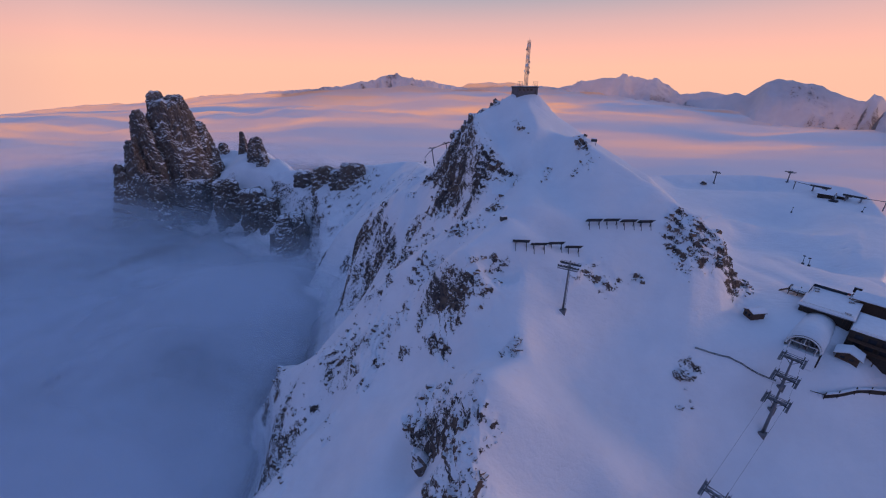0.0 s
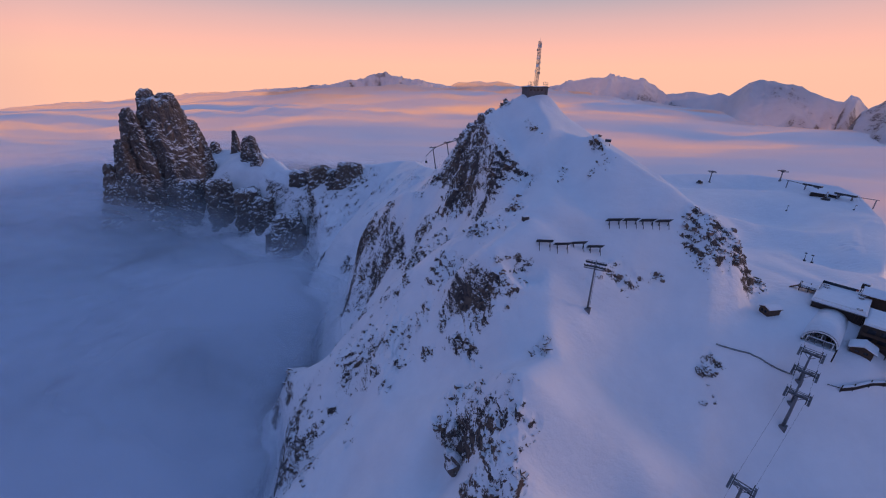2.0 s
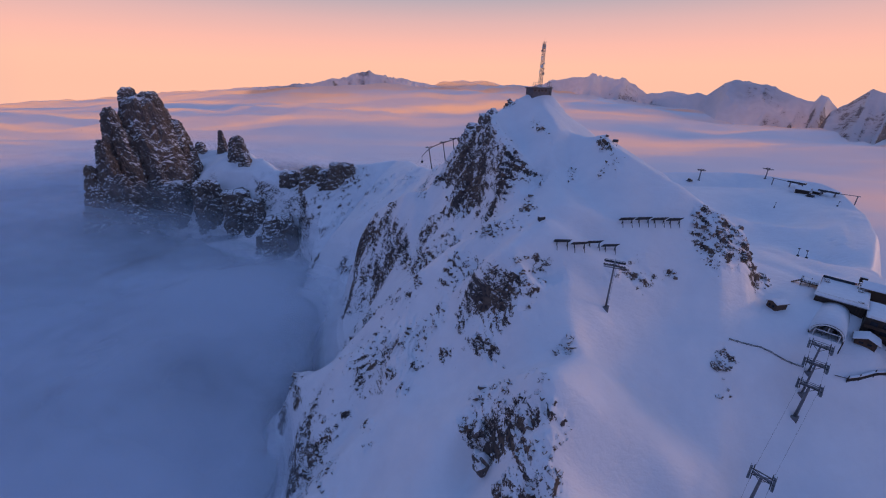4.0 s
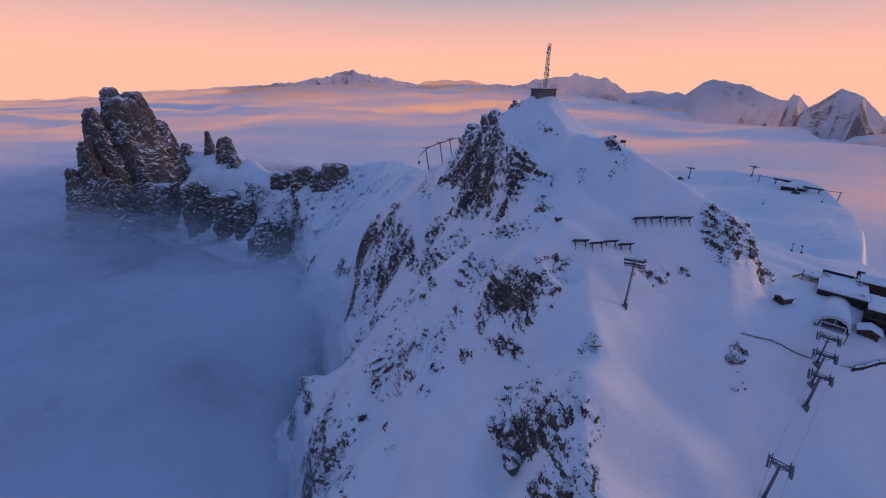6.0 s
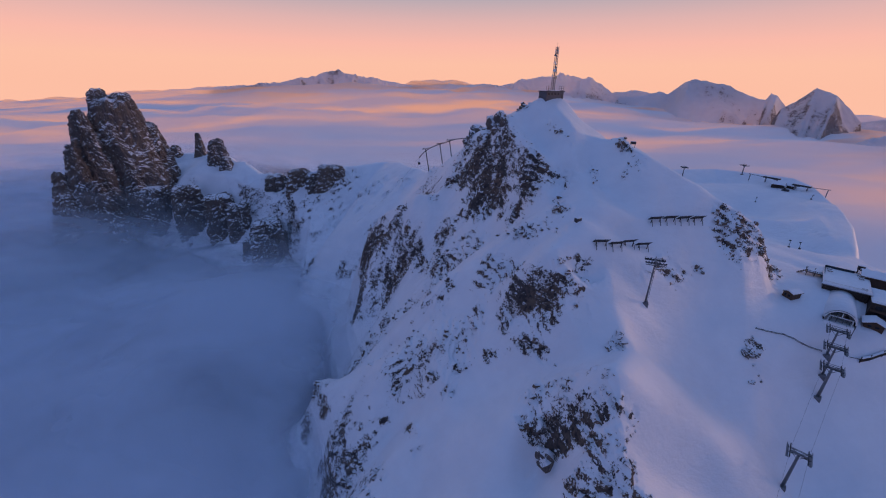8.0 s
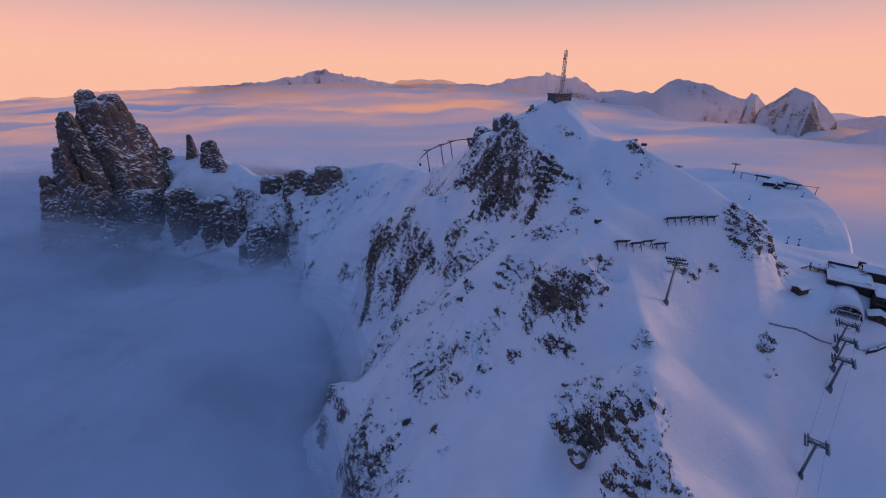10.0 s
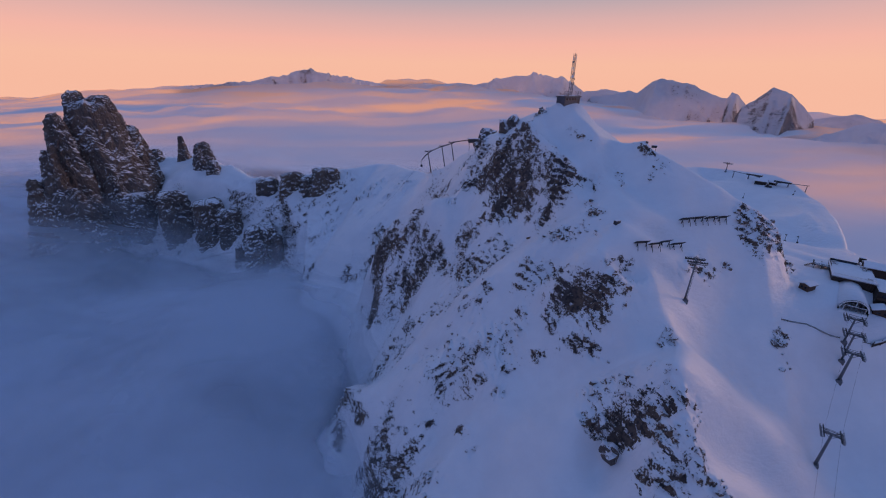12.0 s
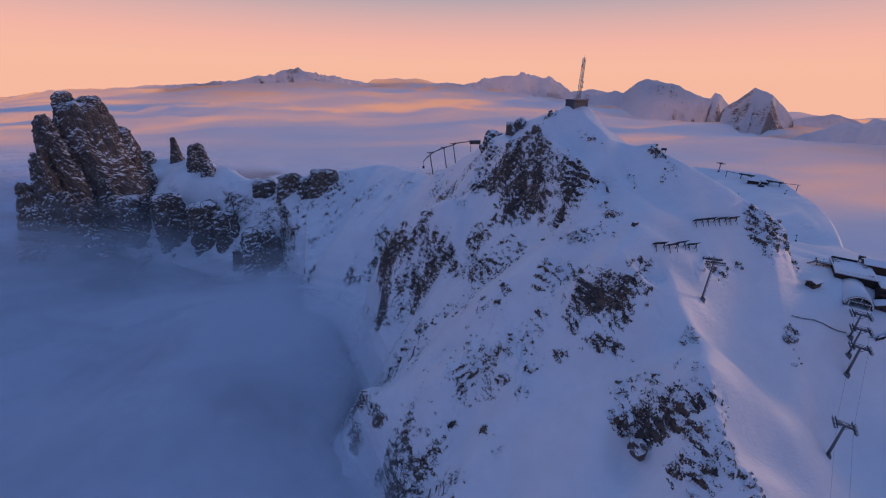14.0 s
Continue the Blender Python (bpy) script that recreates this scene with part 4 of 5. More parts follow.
slope_pylon.matrix_world = pose(61.5, 111.5, floor_at(61.5, 111.5), 0, 0, 65)

for x, y, h, turn in ((316, 468, 13, 70), (399, 466, 12, 80)):
    far_pylon = lift_pylon(h, 3.2, "far lift pylon on the crest of the plateau", "pylons on the plateau")
    far_pylon.matrix_world = pose(x, y, floor_at(x, y), 0, 0, turn)


def ridge_gantry():
    """Row of raking pylons that carry a curved cable track past the cliff, with a covered landing."""
    spots = ((-31, 450, 124), (-13, 450, 130.5), (0, 450, 135))
    for x, y, z in spots:
        tall = max(14.0, z - floor_at(x, y) + 6)
        ob = thing("cable_trestle", pose(x, y, z - tall, 0, -9, -20), "raking dark steel trestle carrying a curved cable track by the cliff", "trestle", "trestles by the cliff")
        part("shaft", made(tube, (0, 0, -6), (0, 0, tall), 0.75, 0.5, 10), DARK, ob, "", True)
        part("head", made(block, (-3.4, -0.5, tall - 0.3), (3.4, 0.5, tall + 0.4), 0.06), DARK, ob)
        for s in (-1, 1):
            part("shoe", made(beam, (s * 3, -3.2, tall + 0.1), (s * 3, 3.2, tall + 0.9), 0.5), DARK, ob)
        part("strut", made(beam, (2, 0, tall - 0.2), (0, 0, tall - 4), 0.25), DARK, ob)
    track = thing("cable_track", pose(0, 0, 0), "curved dark steel cable track beside the rock face", "track")
    pts = [Vector((-44, 450, 113)), Vector((-38, 450, 119.5)), Vector((-31, 450, 124.6)), Vector((-22, 450, 128.4)), Vector((-13, 450, 131.1)), Vector((0, 450, 135.6)), Vector((14, 451, 137)), Vector((24, 451, 137.5))]
    for o in (-1.6, 1.6):
        bm = bmesh.new()
        for a, b in zip(pts, pts[1:]):
            beam(bm, a + Vector((0, o, 0)), b + Vector((0, o, 0)), 0.5)
        part("rail", bm, DARK, track)
    shed = thing("landing_shed", pose(22, 451, 136.5, 0, 0, 6), "long dark landing shed under snow against the cliff", "shed")
    part("body", made(block, (-7, -2.6, -2.5), (6, 2.6, 2.0), 0.3), DARK, shed)
    part("roof", made(block, (-7.5, -3.1, 2.0), (6.5, 3.1, 2.4), 0.1), STEEL, shed)
    part("roof_snow", made(snow_slab, (-7.4, -2.9), (6.4, 2.9, 2.4), 0.4, 3), SNOW, shed, "snow on the shed roof", True)
    part("leg", made(beam, (-6, 0, -12), (-6, 0, -2.5), 0.5), DARK, shed)
    gondola = thing("hanging_cabin", pose(-44, 450, 107.5), "small dark cabin hanging from the cable", "cabin")
    part("hanger", made(beam, (0, 0, 0), (0, 0, 5), 0.3), DARK, gondola)
    part("cabin_body", made(block, (-1.3, -1, -3), (1.3, 1, 0), 0.3), DARK, gondola)
    part("window", made(block, (-1.1, -1.05, -1.7), (1.1, -0.98, -0.6)), GLASS, gondola)
    stretched("track_rope", (-44, 450, 113), (-120, 396, 46), 6, 0.04, "steel track rope running down into the mist", "")


ridge_gantry()

# ---------------------------------------------------------------- lift station, in its own frame: x across (to the east), y along the axis uphill


def on_station(x, y, z, turn=0.0):
    """A pose in the station's frame: x across, y back from the arch."""
    return pose(STATION[0], STATION[1], 0, 0, 0, AXIS - 90) @ pose(x, y, z, 0, 0, turn)


def fence_rail(bm, a, b, tall=1.1, gap=1.6):
    a, b = Vector(a), Vector(b)
    n = max(1, int((b - a).length / gap))
    for i in range(n + 1):
        p = a.lerp(b, i / n)
        beam(bm, p, p + Vector((0, 0, tall)), 0.12)
    for h in (0.4, 0.75, tall):
        beam(bm, a + Vector((0, 0, h)), b + Vector((0, 0, h)), 0.1)


def barrel_station():
    ob = thing("barrel_roof_station", on_station(0, 0, 93.2), "chairlift terminal with a snow-covered barrel roof and open arched front", "lift station")
    r, n = 5.7, 24

    def shell(bm, radius, thick, y0, y1, squash):
        arcs = []
        for q, y in ((radius, y0), (radius, y1), (radius - thick, y1), (radius - thick, y0)):
            arcs.append([bm.verts.new((q * math.cos(math.pi * i / n), y, q * math.sin(math.pi * i / n) * squash + 2.6)) for i in range(n + 1)])
        for k in range(4):
            for i in range(n):
                bm.faces.new((arcs[k][i], arcs[k][i + 1], arcs[(k + 1) % 4][i + 1], arcs[(k + 1) % 4][i]))
        for i in (0, n):
            bm.faces.new([a[i] for a in arcs])

    part("roof_shell", made(shell, r, 0.3, 0, 30, 0.92), DARK, ob, "dark curved roof shell", True)
    part("roof_snow", made(shell, r + 0.35, 0.34, 0.5, 30, 0.94), SNOW, ob, "smooth layer of snow on the barrel roof", True)
    part("arch_rim", made(shell, r + 0.12, 0.5, -0.35, 0.0, 0.92), WHITE, ob, "pale rim of the arch")
    for s in (-1, 1):
        part("side_wall", made(block, (s * r - 0.25, 0.2, -4), (s * r + 0.25, 30, 2.7), 0.04), WOOD, ob)
    for k, y in enumerate((0.4, 5.5)):
        bm = bmesh.new()
        beam(bm, (-5.6, y, 4.2), (5.6, y, 4.2), 0.35)
        for x in (-3.6, -1.2, 1.2, 3.6):
            beam(bm, (x, y, 4.2), (x * 0.75, y, 7.4 - abs(x) * 0.3), 0.25)
            beam(bm, (x, y, 0), (x, y, 4.2), 0.25)
        part("truss", bm, STEEL, ob)
    part("drive_wheel", made(tube, (0, 7, 4.4), (0, 7, 4.8), 3.3, 3.3, 28), STEEL, ob, "horizontal bull wheel")
    part("platform", made(block, (-5.4, -1.5, -5), (5.4, 27.5, 1.6), 0.05), SNOW, ob, "trodden snow on the boarding platform")
    for x in (-3.4, 3.4):
        part("guide_rail", made(beam, (x, -4, 4.6), (x, 12, 4.6), 0.3), DARK, ob)
    part("counterweight_frame", made(bars, (((-4.4, -1.0, 4.9), (4.4, -1.0, 4.9)), ((-4.2, -1.0, 1), (-4.2, -1.0, 4.9)), ((4.2, -1.0, 1), (4.2, -1.0, 4.9)), ((0, -1.0, 4.9), (0, -1.0, 7.4))), 0.3), WHITE, ob)
    return ob


def terrace_block():
    ob = thing("terrace_building", on_station(0, 28, 94.6), "dark flat-roofed building behind the barrel roof, snowy terrace on top", "building")
    part("wall", made(block, (-8.2, 0.0, -6), (9.6, 27, 8.2), 0.08), WOOD, ob)
    part("fascia", made(block, (-8.6, -0.45, 7.7), (10.0, 27.4, 8.7), 0.08), STEEL, ob, "pale roof fascia")
    part("roof_snow", made(snow_slab, (-8.8, -0.7), (10.2, 27.5, 8.65), 0.4, 5), SNOW, ob, "trodden snow on the terrace", True)
    part("railing", made(fence_rail, (-8.2, 26.6, 8.8), (9.4, 26.6, 8.8), 1.3, 1.3), DARK, ob)
    part("railing", made(fence_rail, (-8.2, 15, 8.8), (-8.2, 26.6, 8.8), 1.3, 1.3), DARK, ob)
    part("wind_screen", made(block, (-8.2, 25.9, 8.8), (4, 26.1, 10.4)), GLASS, ob, "dark glass wind screen")
    part("front_ledge", made(block, (-9.0, -0.9, 8.3), (10.4, -0.4, 9.0), 0.06), SNOW, ob, "snow along the parapet")
    for x in (-7.4, -6.9, 6.9, 8.0, 9.2):
        part("batten", made(beam, (x, -0.2, -2), (x, -0.2, 8.2), 0.16), TIMBER, ob)
    part("railing", made(fence_rail, (-8.2, 0.4, 9.0), (9.4, 0.4, 9.0), 0.9, 1.5), WHITE, ob, "frosted railing")
    for y in (4, 11, 18):
        part("window", made(block, (9.55, y, 4), (9.7, y + 4.5, 7)), GLASS, ob)
    for x0, x1 in ((-8.26, -6.6), (6.6, 9.66)):
        part("panel", made(block, (x0, -0.12, -2), (x1, 0.05, 7.6), 0.04), WOOD, ob)
    return ob


def lower_deck():
    ob = thing("side_deck", on_station(-9.8, 47, 98), "timber landing deck with steps beside the terrace", "deck")
    part("floor", made(block, (-6, -3.5, 3.5), (2, 3.5, 4.0), 0.05), TIMBER, ob)
    part("floor_snow", made(snow_slab, (-5.8, -3.3), (1.8, 3.3, 4.0), 0.25, 6), SNOW, ob, "snow on the deck", True)
    for x in (-5.5, -2, 1.5):
        for y in (-3, 3):
            part("post", made(beam, (x, y, -5), (x, y, 4.9), 0.3), WOOD, ob)
    part("railing", made(fence_rail, (-6, -3.5, 4), (-6, 3.5, 4)), DARK, ob)
    part("railing", made(fence_rail, (-6, -3.5, 4), (2, -3.5, 4)), DARK, ob)
    for k in range(7):
        part("step", made(block, (-6.5 - k * 0.6, -1.2, 3.2 - k * 0.45), (-5.9 - k * 0.6, 1.2, 3.4 - k * 0.45)), TIMBER, ob)
    return ob


def chalet(name, m, w, d, wall, rise, label, mat=WOOD, sunk=4.0, eave=0.9):
    """A gabled timber house with a thick snow roof; the ridge runs along y."""
    ob = thing(name, m, label, "chalet")
    part("wall", made(prism, [(-w / 2, -sunk), (w / 2, -sunk), (w / 2, wall), (0, wall + rise), (-w / 2, wall)], -d / 2, d / 2), mat, ob)
    for s in (-1, 1):
        slope = rise / (w / 2)
        x1 = s * (w / 2 + eave)
        z1 = wall + rise - slope * (w / 2 + eave)
        part("roof", made(prism, [(0, wall + rise + 0.1), (x1, z1 + 0.1), (x1, z1 + 0.35), (0, wall + rise + 0.35)], -d / 2 - eave, d / 2 + eave), TIMBER, ob)
        part("roof_snow", made(prism, [(0, wall + rise + 0.36), (x1 * 0.98, z1 + 0.38), (x1 * 1.01, z1 + 0.75), (x1 * 0.8, z1 + rise * 0.2 + 1.0), (0, wall + rise + 0.95)], -d / 2 - eave * 0.95, d / 2 + eave * 0.95), SNOW, ob, "thick snow on the roof")
    for x in (-w * 0.3, w * 0.08):
        win = part("window", made(block, (x, -d / 2 - 0.06, wall * 0.35), (x + w * 0.2, -d / 2 + 0.05, wall * 0.8)), GLASS, ob)
        for bar, level in (("window_sill", 0.35), ("lintel", 0.8)):
            part(bar, made(bars, (((x, -d / 2 - 0.07, wall * level), (x + w * 0.2, -d / 2 - 0.07, wall * level)),), 0.12), TIMBER, win)
    part("door", made(block, (w * 0.32, -d / 2 - 0.06, 0), (w * 0.45, -d / 2 + 0.05, min(2.1, wall * 0.9))), TIMBER, ob)
    for k in range(3):
        part("board", made(block, (-w / 2 - 0.04, -d / 2 - 0.05, wall * (0.1 + 0.3 * k)), (w / 2 + 0.04, -d / 2 + 0.02, wall * (0.1 + 0.3 * k) + 0.18)), TIMBER, ob)
    return ob


def balcony_building():
    ob = thing("restaurant", on_station(21, 30, 94), "large dark timber restaurant with balconies and a snowy terrace roof", "building")
    part("wall", made(block, (-11, -10, -6), (16, 12, 8.0), 0.08), WOOD, ob)
    part("terrace_snow", made(snow_slab, (-11, -10), (16, 12, 8.0), 0.35, 8), SNOW, ob, "snow on the terrace roof", True)
    part("railing", made(fence_rail, (-11, -10.2, 8.1), (16, -10.2, 8.1), 1.2, 1.5), WHITE, ob, "frosted railing")
    for z in (0.6, 4.0):
        b = part("balcony", made(block, (-10.5, -12.2, z), (16, -9.9, z + 0.3), 0.03), TIMBER, ob)
        part("balustrade", made(fence_rail, (-10.5, -12.1, z + 0.3), (16, -12.1, z + 0.3), 1.0, 1.2), TIMBER, b)
        for x in range(-9, 15, 4):
            part("window", made(block, (x, -10.07, z + 0.8), (x + 2.4, -9.9, z + 2.7)), GLASS, ob)
    for x in (-9, -1, 7, 14):
        part("post", made(beam, (x, -12, -6), (x, -12, 4), 0.3), WOOD, ob)
    return ob


def picnic_table(x, y, turn):
    """Snowed-in table with two benches on the terrace."""
    ob = thing("picnic_table", on_station(x, y, 103.55, turn), "snow-covered wooden picnic table on the terrace", "table", "tables on the terrace")
    part("top", made(block, (-1.0, -0.4, 0.68), (1.0, 0.4, 0.75)), TIMBER, ob)
    part("top_snow", made(block, (-1.0, -0.4, 0.75), (1.0, 0.4, 0.95), 0.06), SNOW, ob, "snow on the table")
    for s in (-1, 1):
        part("bench", made(block, (-1.0, s * 0.85 - 0.15, 0.4), (1.0, s * 0.85 + 0.15, 0.46)), TIMBER, ob)
        part("leg", made(bars, (((s * 0.75, -0.85, -0.4), (s * 0.75, 0.2, 0.7)), ((s * 0.75, 0.85, -0.4), (s * 0.75, -0.2, 0.7))), 0.1), WOOD, ob)


for x, y, turn in ((6.6, 46, 10), (7.8, 49, 35), (6.2, 50.5, 80), (-6.4, 51, 20), (-6.0, 47.6, 60), (7.4, 31, 15)):
    picnic_table(x, y, turn)
barrel_station()
terrace_block()
lower_deck()
balcony_building()
chalet("terrace_chalet", on_station(14.5, 54, 101.5, 90), 9, 15, 3.4, 1.8, "brown timber chalet with a snowy gable roof beside the terrace", TIMBER, 10)
chalet("terrace_chalet", on_station(28, 60, 100, 84), 9, 13, 4.2, 2.4, "tall brown timber chalet with a steep snowy roof", WOOD, 10)
chalet("ticket_kiosk", pose(178.5, 109, 92.1, 0, 0, AXIS - 90), 7.0, 6, 2.4, 1.6, "small gabled timber kiosk with a thick snow roof below the restaurant", TIMBER, 6)
zh = floor_at(151, 127.5)
chalet("ski_patrol_hut", pose(151, 127.5, zh - 0.2, 0, 0, -78), 4.6, 6.4, 3.0, 0.9, "small brown wooden hut with snow on its roof on the piste", TIMBER, 3, 0.5)


def sign_tower(m):
    ob = thing("wooden_sign_tower", m, "dark trestle tower with a red panel behind the terrace", "tower")
    for x, y in ((-1.2, -1.2), (1.2, -1.2), (1.2, 1.2), (-1.2, 1.2)):
        part("leg", made(beam, (x, y, -3), (x * 0.6, y * 0.6, 7), 0.25), WOOD, ob)
    for z in (1, 3, 5):
        part("brace", made(bars, (((-1.2, -1.2, z), (1.0, -1.0, z + 2)), ((1.2, 1.2, z), (-1.0, 1.0, z + 2))), 0.16), WOOD, ob)
    part("cabin", made(block, (-1.4, -1.4, 4.6), (1.4, 1.4, 7.2), 0.06), WOOD, ob)
    part("panel", made(block, (-2.6, -1.5, 0.5), (-1.5, -1.35, 3.4)), RED, ob, "red painted panel")
    part("roof_snow", made(snow_slab, (-1.6, -1.6), (1.6, 1.6, 7.2), 0.3, 9), SNOW, ob, "cap of snow", True)


sign_tower(on_station(6.5, 60, 100))

# fences on the piste


def wire_fence():
    ob = thing("piste_fence", pose(0, 0, 0), "dark drooping net fence across the piste", "fence")
    pts = [(118.3, 109), (122, 108.6), (126, 108), (131.7, 107.2), (136, 105.8), (140.1, 104), (144, 102.8), (148.6, 101.9)]
    top = [Vector((x, y, floor_at(x, y) + 0.9)) for x, y in pts]
    for p in top:
        part("post", made(tube, p - Vector((0, 0, 1.6)), p + Vector((0, 0, 0.15)), 0.09, 0.07, 6), DARK, ob)
    for a, b in zip(top, top[1:]):
        bm = bmesh.new()
        for k in range(3):
            o = Vector((0, 0, -0.28 * k))
            mid = (a + b) / 2 + o - Vector((0, 0, 0.15))
            tube(bm, a + o, mid, 0.08, 0.08, 5)
            tube(bm, mid, b + o, 0.08, 0.08, 5)
        part("net", bm, DARK, ob)


def snow_wall():
    ob = thing("timber_retaining_fence", pose(0, 0, 0), "long dark timber retaining fence with posts, snow along its top", "fence")
    pts = [(161, 99.6), (166, 98.6), (171, 98.9), (177, 99.3), (183, 99.8), (189, 100.4), (196, 101.2)]
    for k, (a, b) in enumerate(zip(pts, pts[1:])):
        za, zb = floor_at(*a), floor_at(*b)
        if k == 0:
            part("rope_rail", made(beam, (*a, za + 1.2), (*b, zb + 1.6), 0.25), DARK, ob)
            continue
        for j in range(5):
            part("plank", made(beam, (*a, za - 0.3 + 0.5 * j), (*b, zb - 0.3 + 0.5 * j), 0.22, 0.42), WOOD, ob)
        part("snow_cap", made(beam, (*a, za + 2.2), (*b, zb + 2.2), 0.9, 0.35), SNOW, ob, "line of snow on the fence")
        part("post", made(beam, (a[0], a[1] - 0.2, za - 1), (a[0], a[1] - 0.2, za + 3.3), 0.25), WOOD, ob)


wire_fence()
snow_wall()

# ---------------------------------------------------------------- plateau


def lift_terminal(m, label):
    """Open chairlift terminal: a long cover on legs."""
    ob = thing("chairlift_terminal", m, label, "lift terminal", "terminals on the plateau")
    part("cover", made(block, (-9, -2, 5), (9, 2, 7), 0.5), DARK, ob)
    part("cover_snow", made(snow_slab, (-8.6, -1.8), (8.6, 1.8, 7), 0.4, 11), SNOW, ob, "snow on the cover", True)
    for x in (-6, 6):
        part("leg", made(block, (x - 0.6, -0.6, -3), (x + 0.6, 0.6, 5), 0.1), STEEL, ob)
    part("beam_arm", made(beam, (-9, 0, 5.6), (-26, 0, 6.6), 0.6), STEEL, ob)
    part("outer_leg", made(beam, (-24, 0, -3), (-24, 0, 6.4), 0.8), STEEL, ob)
    part("bull_wheel", made(tube, (4, 0, 4.3), (4, 0, 4.7), 2.4, 2.4, 20), STEEL, ob)
    return ob


lift_terminal(pose(404, 424, floor_at(404, 424), 0, 0, -62), "dark chairlift terminal with a long boom on the plateau")
lift_terminal(pose(408, 386, floor_at(408, 386), 0, 0, 118), "dark chairlift terminal at the plateau's edge")
chalet("plateau_lodge", pose(398, 406, floor_at(398, 406), 0, 0, 40), 10, 12, 4.0, 2.2, "dark timber lodge with a snowy roof on the plateau", WOOD, 4)
chalet("plateau_hut", pose(408, 398, floor_at(408, 398) - 0.3, 0, 0, 20), 6, 7, 3.0, 1.4, "small dark hut beside the plateau lodge", WOOD, 3)


def snow_groomer(m):
    ob = thing("snow_groomer", m, "dark parked snow groomer with a blade and tracks", "snow groomer")
    part("body", made(block, (-1.6, -3, 0.9), (1.6, 2.6, 2.2), 0.2), DARK, ob)
    part("cab", made(block, (-1.4, 0.2, 2.2), (1.4, 2.2, 3.6), 0.3), GLASS, ob)
    for s in (-1, 1):
        part("track", made(block, (s * 1.3 - 0.7, -3.2, 0), (s * 1.3 + 0.7, 3, 1.1), 0.3), DARK, ob)
    part("blade", made(block, (-2.6, 3.4, 0.1), (2.6, 3.7, 1.5), 0.05), STEEL, ob)


snow_groomer(pose(392, 388, floor_at(392, 388) + 0.1, 0, 0, 30))
snow_groomer(pose(301, 462, floor_at(301, 462) + 0.1, 0, 0, 110))


def snow_lance(m, tall):
    ob = thing("snow_lance", m, "slim dark snow-making lance beside the piste", "snow lance", "snow lances along the pistes")
    part("pole", made(tube, (0, 0, -1), (0.6, 0, tall), 0.22, 0.13, 8), DARK, ob)
    part("head", made(block, (0.2, -0.5, tall - 0.1), (1.5, 0.5, tall + 0.5), 0.1), DARK, ob)
    part("foot_box", made(block, (-0.6, -0.6, -0.6), (0.6, 0.6, 1.1), 0.08), DARK, ob)


for x, y, h in ((250, 229, 6), (236, 208, 5), (338, 366, 5), (392, 355, 5)):
    snow_lance(pose(x, y, floor_at(x, y), 0, 0, 31 * x % 360), h)


def notice_board(m, label):
    ob = thing("piste_board", m, label, "sign")
    for x in (-1.1, 1.1):
        part("post", made(beam, (x, 0, -1), (x, 0, 2.6), 0.18), WOOD, ob)
    part("board", made(block, (-1.6, -0.12, 1.2), (1.6, 0.12, 2.7), 0.03), DARK, ob)
    part("snow_cap", made(block, (-1.6, -0.2, 2.7), (1.6, 0.2, 3.0), 0.08), SNOW, ob, "strip of snow on the board")


notice_board(pose(87.5, 197, floor_at(87.5, 197), 0, 0, -30), "dark piste board on the summit shoulder")
notice_board(pose(159.5, 151, floor_at(159.5, 151), 0, 0, -60), "dark board beside the rock nose")

box = thing("blasting_box", pose(35.5, 139.5, floor_at(35.5, 139.5), 0, 0, 20), "small dark metal box with snow on its lid below the cliff", "box")
part("body", made(block, (-1.5, -1.0, -1.0), (1.5, 1.0, 1.5), 0.08), DARK, box)
part("lid_snow", made(snow_slab, (-1.5, -1.0), (1.5, 1.0, 1.5), 0.3, 4), SNOW, box, "snow on the lid", True)

# ---------------------------------------------------------------- rock outcrops and boulders


